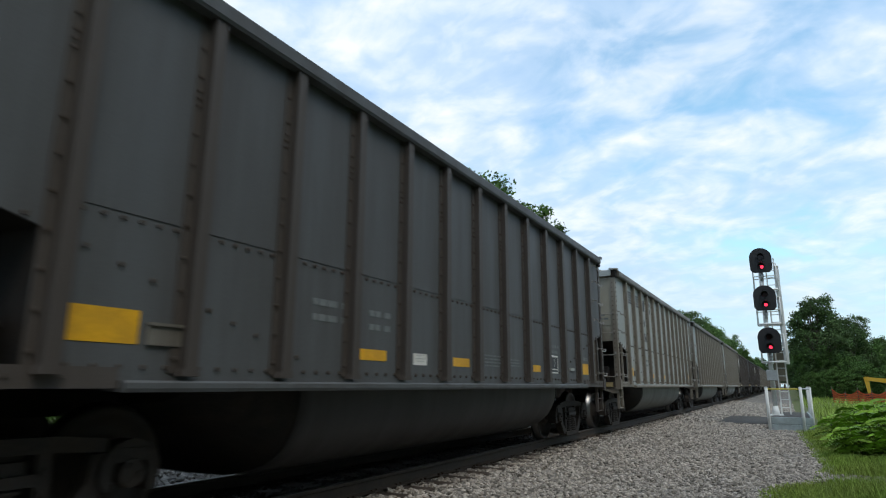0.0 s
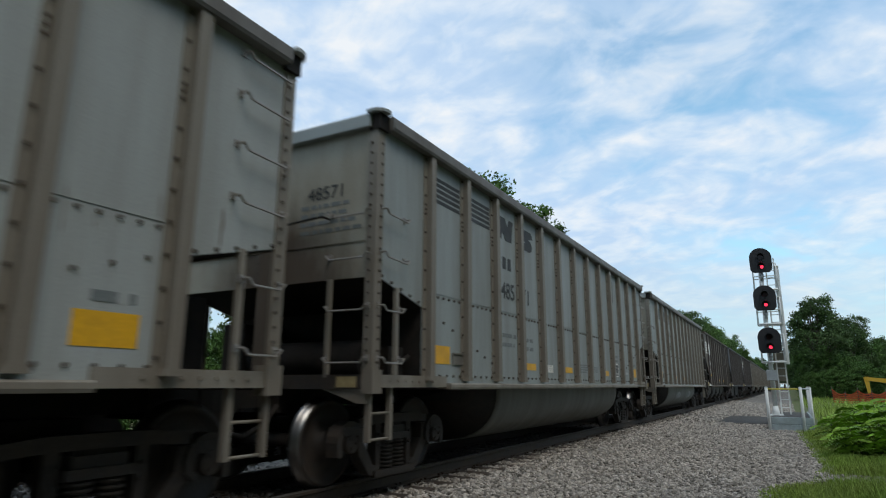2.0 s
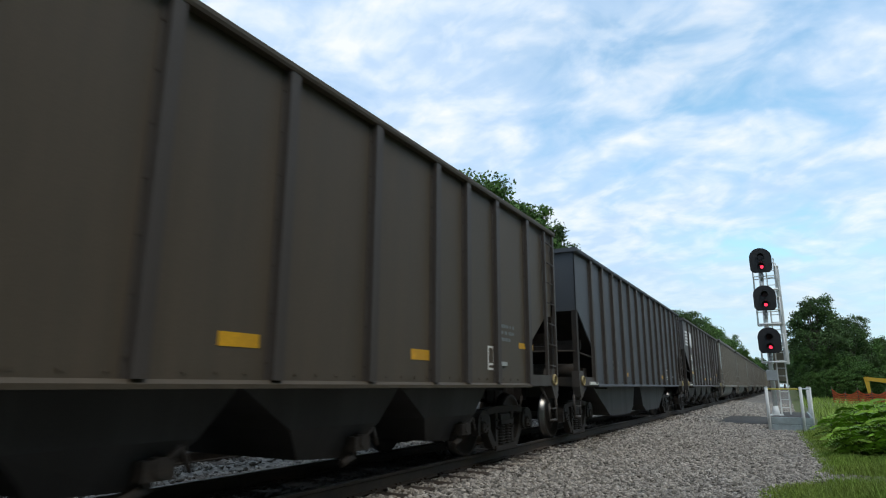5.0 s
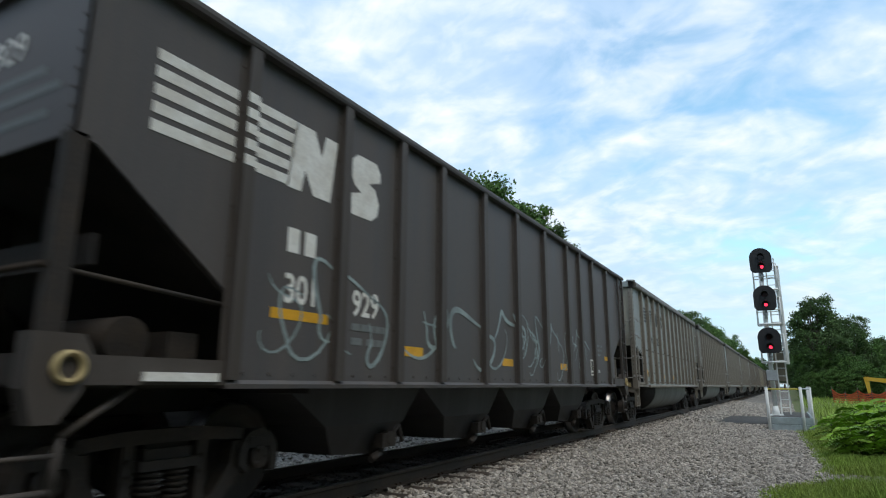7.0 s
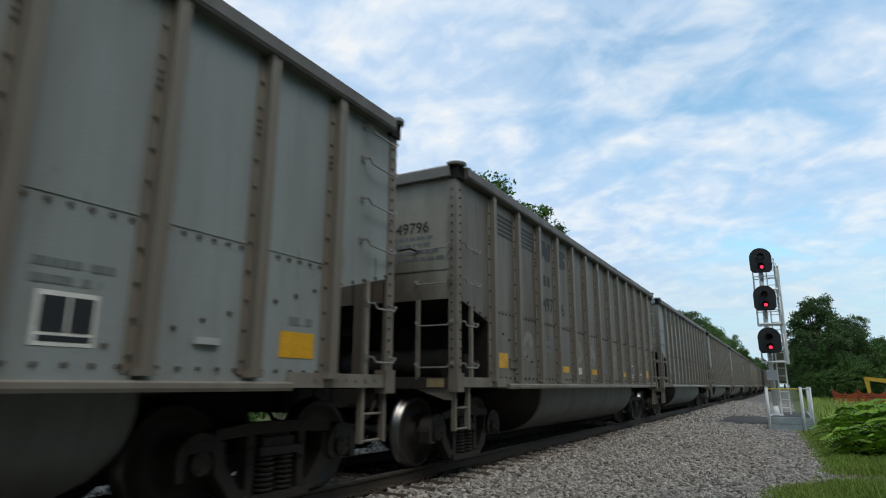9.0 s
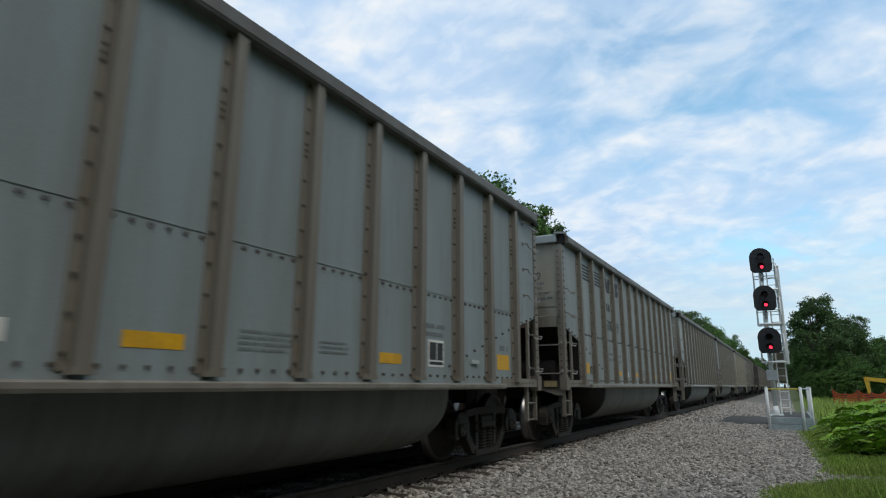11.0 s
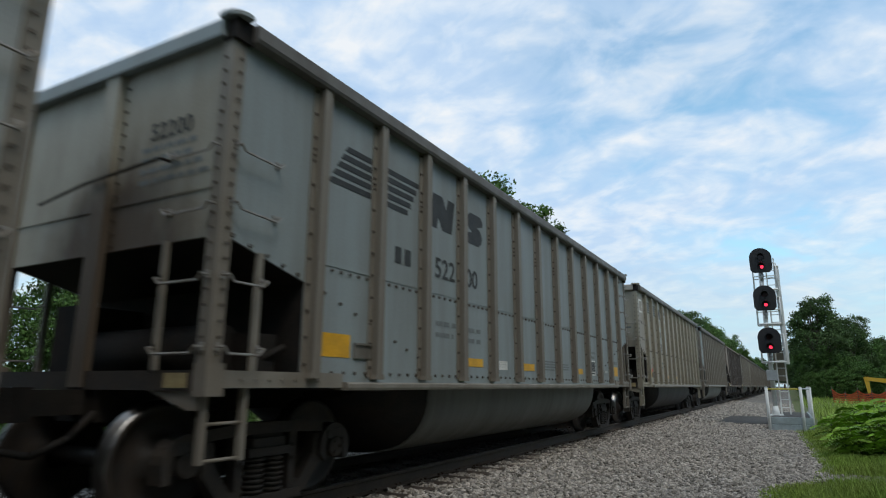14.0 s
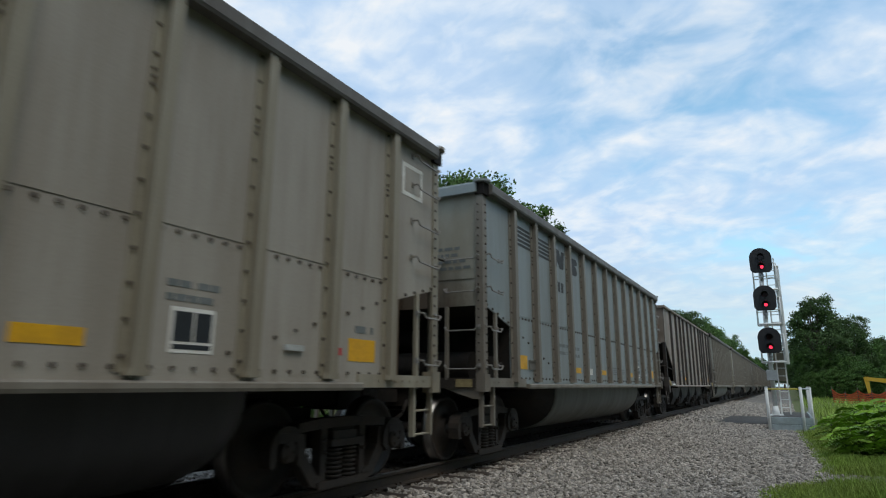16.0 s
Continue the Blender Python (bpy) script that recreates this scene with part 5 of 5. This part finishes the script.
def build_trees():
    kinds = [tree_meshes(11, 12, 7.0, 2.6, 120, 260, 0.115, M_TREE), tree_meshes(12, 14, 7.5, 3.5, 120, 200, 0.14, M_TREE_B),
             tree_meshes(13, 11, 6.0, 2.0, 125, 220, 0.115, M_TREE_B), tree_meshes(14, 9, 6.5, 0.8, 110, 180, 0.12, M_TREE)]
    labels = ["leafy green oak beside the railway", "tall dark green woodland tree", "dark green young tree", "low bushy green tree"]

    def plant(kind, x, y, scale, turn, group):
        t = tagged(new("tree"), labels[kind], "tree", group)
        part("trunk", kinds[kind][0], None, t)
        part("crown", kinds[kind][1], None, t)
        t.matrix_basis = pose(x, y, -0.5, 0, 0, turn) @ Matrix.Scale(scale, 4)
    rng = random.Random(9)
    # behind the train
    for x, y, k, s in TALL_TREES:
        plant(k, x, y, s, rng.uniform(0, 360), "trees behind the track")
    y = -30.0
    while y < 150:
        x = -20 - rng.uniform(0, 6)
        plant(rng.choice((2, 3, 3, 1)), x, y, rng.uniform(0.62, 0.85) * (0.5 if y < 13 else 0.8 if y < 15.5 else 1.55 if y < 60 else 1.12 if y < 90 else 1.4), rng.uniform(0, 360), "trees behind the track")
        y += rng.uniform(4.5, 7) * (1 if y < 120 else 1.4)
    while y < 680:
        k = rng.choice((0, 1, 2, 3))
        plant(k, -13.5 - rng.uniform(0, 3), y, rng.uniform(15.5, 19.5) / (12, 14, 11, 9)[k], rng.uniform(0, 360), "trees behind the track")
        y += rng.uniform(7, 11) * (1 if y < 300 else 1.6)
    # woods beside the path, beyond the signal
    for x, y, k, s in RIGHT_TREES:
        plant(k, x, y, s, rng.uniform(0, 360), "trees beyond the signal")
    for i in range(26):
        plant(rng.choice((1, 2, 3)), 14 + rng.uniform(0, 60), 118 + rng.uniform(0, 50), rng.uniform(0.5, 0.72), rng.uniform(0, 360), "trees beyond the signal")
    for i in range(16):
        plant(rng.choice((1, 2, 3)), rng.uniform(7.5, 13), 125 + i * 11, rng.uniform(0.7, 0.95), rng.uniform(0, 360), "trees beyond the signal")
    for i in range(9):
        plant(3, 7.6 + i * 1.1, 76 + rng.uniform(-1, 1), rng.uniform(0.28, 0.42), rng.uniform(0, 360), "undergrowth beyond the signal")
    # unseen trees added beside and behind the camera to block low sky light
    y = -42.0
    while y < 22:
        for dx in (0,):
            plant(rng.choice((0, 1, 2)), 14.5 + dx + rng.uniform(-1, 1), y + rng.uniform(-1, 1), rng.uniform(0.85, 1.1), rng.uniform(0, 360), "trees behind the camera")
        y += 4.2
    for i in range(9):
        plant(rng.choice((0, 1, 2)), -9 + i * 3.0 if abs(-9 + i * 3.0) > 4 else 6.5, -34 - rng.uniform(0, 6), rng.uniform(0.9, 1.1), rng.uniform(0, 360), "trees behind the camera")
    # brush along the far side of the track
    y = -24.0
    while y < 110:
        plant(3, -10 - rng.uniform(0, 2.5), y, rng.uniform(0.36, 0.46) if y < 15 else rng.uniform(0.32, 0.45), rng.uniform(0, 360), "brush beyond the track")
        y += rng.uniform(1.6, 2.4)
    for i in range(14):
        plant(rng.choice((1, 2)), rng.uniform(-12, 22), 430 + rng.uniform(0, 60), rng.uniform(1.1, 1.5), rng.uniform(0, 360), "far trees at the end of the line")


TALL_TREES = [(-14.4, 36, 0, 1.27), (-13.8, 40, 0, 1.33), (-12.8, 44, 0, 1.26), (-12.0, 48, 2, 1.26), (-14, 53.5, 2, 1.1)]
RIGHT_TREES = [(8.3, 80, 2, 0.99), (8.0, 79, 3, 0.62), (11.8, 83, 2, 0.68), (13.8, 85, 3, 0.70), (15.6, 87, 2, 0.56), (11.0, 78, 3, 0.5), (13.2, 100, 1, 0.74), (17.6, 105, 2, 0.72), (21, 108, 1, 0.62), (10.5, 96, 2, 0.8),
               (23, 112, 3, 0.9), (27, 112, 2, 0.8), (31, 115, 1, 0.7)]
build_trees()


def blades(name, label, n, place, height, material, seed, width=0.006):
    rng = np.random.default_rng(seed)
    verts, faces = [], []
    for _ in range(n):
        x, y, z, tall = place(rng)
        h = rng.uniform(*height) * tall
        a = rng.uniform(0, 6.28)
        dx, dy = math.cos(a), math.sin(a)
        b = rng.uniform(0.1, 0.7) * h
        c = rng.uniform(0, 6.28)
        bx, by = b * math.cos(c), b * math.sin(c)
        w = width * rng.uniform(0.7, 1.6)
        k = len(verts)
        verts += [(x - dx * w, y - dy * w, z), (x + dx * w, y + dy * w, z), (x + bx * 0.4 + dx * w * 0.7, y + by * 0.4 + dy * w * 0.7, z + h * 0.65), (x + bx * 0.4 - dx * w * 0.7, y + by * 0.4 - dy * w * 0.7, z + h * 0.65), (x + bx, y + by, z + h)]
        faces += [(k, k + 1, k + 2, k + 3), (k + 3, k + 2, k + 4)]
    me = bpy.data.meshes.new(name)
    me.from_pydata(verts, [], faces)
    me.materials.append(material)
    return tagged(new(name, me), label, "grass", kind="stuff")


def soil_height(x, y):
    return bed_height(x, y) + 0.04 * noise.noise((x * 0.7, y * 0.5, 0)) + (0.10 * min(1, (x - 5.5) / 2) + 0.06 * noise.noise((x * 0.3, y * 0.3, 4)) if x > 5.5 else 0) - 0.01


def build_grass():
    def near(rng):
        while True:
            y = 7.5 + 19 * rng.uniform() ** 1.3
            x = 4.4 + rng.uniform(0, 1) ** 0.9 * (1.3 + 0.2 * y)
            edge = gravel_edge(y)
            bare = 12.2 < y + 0.25 * (x - 5.6) < 13.1 and x < 6.5
            if x > edge and not (bare and rng.uniform() > 0.12):
                return x, y, soil_height(x, y), (0.55 + 0.6 * min(1, x - edge)) * (0.6 + 0.9 * max(0.0, 0.5 + noise.noise((x * 1.3, y * 0.9, 7))))
    blades("grass", "rough green grass along the gravel edge", 110000, near, (0.04, 0.15), M_GRASS, 5, 0.004)

    def far(rng):
        y = 26 + 70 * rng.uniform() ** 1.3
        x = 6.2 + rng.uniform(0, 1) * (2 + 0.35 * y)
        return x, y, soil_height(x, y), 1.0
    blades("grass", "tall dull grass behind the platform", 16000, far, (0.2, 0.55), M_GRASS, 6, 0.014)


def build_shrubs():
    rng = np.random.default_rng(21)

    def shrub(n_stems, h, spread):
        verts, faces = [], []
        bm = bmesh.new()
        for s in range(n_stems):
            a, r = rng.uniform(0, 6.28), spread * rng.uniform(0.1, 1) ** 0.7
            root = np.array((r * 0.6 * math.cos(a), r * 0.6 * math.sin(a), 0))
            tip = np.array((r * math.cos(a), r * math.sin(a), h * rng.uniform(0.55, 1.0) * (1.05 - 0.35 * r / spread)))
            bar(bm, root, tip, 0.012, 5, 0.006)
            for f in range(9):
                # a long frond with paired drooping leaflets
                t = 1 - 0.09 * f
                base = root + (tip - root) * t
                fa = f * 2.4 + rng.uniform(-0.3, 0.3)
                d = np.array((math.cos(fa), math.sin(fa), 0.35))
                side = np.array((-math.sin(fa), math.cos(fa), 0))
                length = rng.uniform(0.36, 0.58)
                for j in range(8):
                    u = (j + 1) / 8
                    c = base + d * length * u + np.array((0, 0, -0.28 * length * u * u * 1.6))
                    ll = 0.155 * (1 - 0.35 * abs(u - 0.45)) * rng.uniform(0.85, 1.15)
                    for sgn in (-1, 1):
                        e = c + sgn * side * ll + np.array((0, 0, -0.035)) + d * 0.03
                        m1 = c + sgn * side * ll * 0.45 + d * 0.042 + np.array((0, 0, 0.008))
                        m2 = c + sgn * side * ll * 0.45 - d * 0.034
                        k = len(verts)
                        verts.extend([tuple(c), tuple(m1), tuple(e), tuple(m2)])
                        faces.append((k, k + 1, k + 2, k + 3))
        me = bpy.data.meshes.new("leaves")
        me.from_pydata(verts, [], faces)
        me.materials.append(M_LEAF)
        return to_mesh("stems", bm, M_BARK), me
    kinds = [shrub(16, 0.95, 0.75), shrub(13, 0.8, 0.7), shrub(18, 1.05, 0.8)]
    for i, (x, y, s) in enumerate(SHRUBS):
        t = tagged(new("shrub"), "bright green shrub with drooping compound leaves", "shrub", "shrubs beside the path")
        part("stems", kinds[i % 3][0], None, t)
        part("leaves", kinds[i % 3][1], None, t)
        t.matrix_basis = pose(x, y, soil_height(x, y), 0, 0, i * 77) @ Matrix.Scale(s, 4)


SHRUBS = [(6.75, 16.3, 0.9), (7.2, 15.9, 1.05), (7.8, 16.0, 1.1), (6.7, 18.2, 0.95), (7.1, 17.3, 1.15), (7.8, 17.6, 1.2), (8.5, 17.0, 1.15), (9.0, 18.2, 1.2), (7.4, 19.0, 1.2),
          (8.2, 19.2, 1.25), (8.9, 20.0, 1.25), (7.6, 20.8, 1.15), (9.7, 19.3, 1.2), (10.2, 21.0, 1.3), (9.2, 16.3, 1.1)]
build_grass()
build_shrubs()


# ---- work site ----
def build_site():
    e = thing("excavator", "yellow tracked excavator parked behind the shrubs", "excavator", m=pose(16.2, 70, -0.4, 0, 0, 180) @ Matrix.Scale(0.88, 4))
    for s in (-1, 1):
        bm = bmesh.new()
        plate(bm, [(-1.6, 0.1), (-1.3, 0.0), (1.3, 0.0), (1.6, 0.1), (1.75, 0.4), (1.6, 0.72), (1.3, 0.8), (-1.3, 0.8), (-1.6, 0.72), (-1.75, 0.4)], "y", s * 1.1 - 0.28, s * 1.1 + 0.28)
        part("crawler", bm, M_UNDER, e, "dark crawler track")
    bm = bmesh.new()
    box(bm, -2.1, 1.2, -1.25, 1.25, 0.95, 1.9)
    part("house", bevelled(bm, 0.08), M_MACHINE, e)
    bm = bmesh.new()
    box(bm, -0.1, 1.35, 0.35, 1.25, 1.9, 2.9)
    cab = part("cab", bevelled(bm, 0.08), M_MACHINE, e)
    bm = bmesh.new()
    box(bm, 0.1, 1.38, 0.32, 1.28, 2.05, 2.75)
    part("window", bm, M_GLASS, cab)
    bm = bmesh.new()
    plate(bm, [(1.0, 1.2), (1.3, 1.0), (3.1, 1.95), (5.2, 2.25), (5.2, 2.6), (3.0, 2.4), (1.2, 1.7)], "y", -0.22, 0.22)
    part("boom", bm, M_MACHINE, e)
    bm = bmesh.new()
    plate(bm, [(4.9, 2.65), (5.35, 2.6), (5.1, 0.8), (4.85, 0.8)], "y", -0.17, 0.17)
    part("stick", bm, M_MACHINE, e)
    bm = bmesh.new()
    plate(bm, [(4.7, 0.9), (5.3, 0.9), (5.5, 0.3), (5.0, 0.0), (4.6, 0.3)], "y", -0.45, 0.45)
    part("bucket", bm, M_UNDER, e)
    f = thing("barrier_fence", "sagging orange mesh safety fence on stakes", "fence")
    rng = random.Random(2)
    prev = None
    for i in range(13):
        x, y = 8.5 + i * 0.85, 63 - i * 0.9 + rng.uniform(-0.3, 0.3)
        z = 0.75 + rng.uniform(-0.25, 0.2)
        bm = bmesh.new()
        bar(bm, (x, y, -0.5), (x, y, z + 0.1), 0.03, 6)
        part("stake", bm, M_BARK, f)
        if prev:
            bm = bmesh.new()
            for k in range(5):
                for a in range(4):
                    t0, t1 = a / 4, (a + 1) / 4
                    sag = lambda t: -0.25 * math.sin(math.pi * t)
                    p = lambda t: Vector(prev[:2] + (0,)).lerp(Vector((x, y, 0)), t)
                    top = lambda t: prev[2] + (z - prev[2]) * t + sag(t)
                    for kk in (k,):
                        z0 = lambda t: -0.35 + (top(t) + 0.35) * kk / 5
                        z1 = lambda t: -0.35 + (top(t) + 0.35) * (kk + 0.72) / 5
                        q = [(p(t0).x, p(t0).y, z0(t0)), (p(t1).x, p(t1).y, z0(t1)), (p(t1).x, p(t1).y, z1(t1)), (p(t0).x, p(t0).y, z1(t0))]
                        a_ = [bm.verts.new(v) for v in q]
                        b_ = [bm.verts.new((v[0], v[1] + 0.02, v[2])) for v in q]
                        bm.faces.new(a_), bm.faces.new(b_[::-1])
                        for i0 in range(4):
                            bm.faces.new((a_[i0], b_[i0], b_[(i0 + 1) % 4], a_[(i0 + 1) % 4]))
            part("mesh_panel", bm, M_ORANGE, f)
        prev = (x, y, z)


build_site()


def motions():
    """The whole train runs past the camera at an even speed; its wheels roll."""
    for car, front in CARS:
        walk(car, [(t, pose(0, front - SPEED * t, 0)) for t in (0.0, 4.0, 8.0, 12.0, 16.0)])
    steps = round(16.0 * FPS)
    spin = SPEED / 0.457
    for w, dy, car in WHEELSETS:
        walk(w, [(k / FPS, pose(0, dy, 0.457, math.degrees(spin * k / FPS) % 360)) for k in range(steps + 1)])


motions()
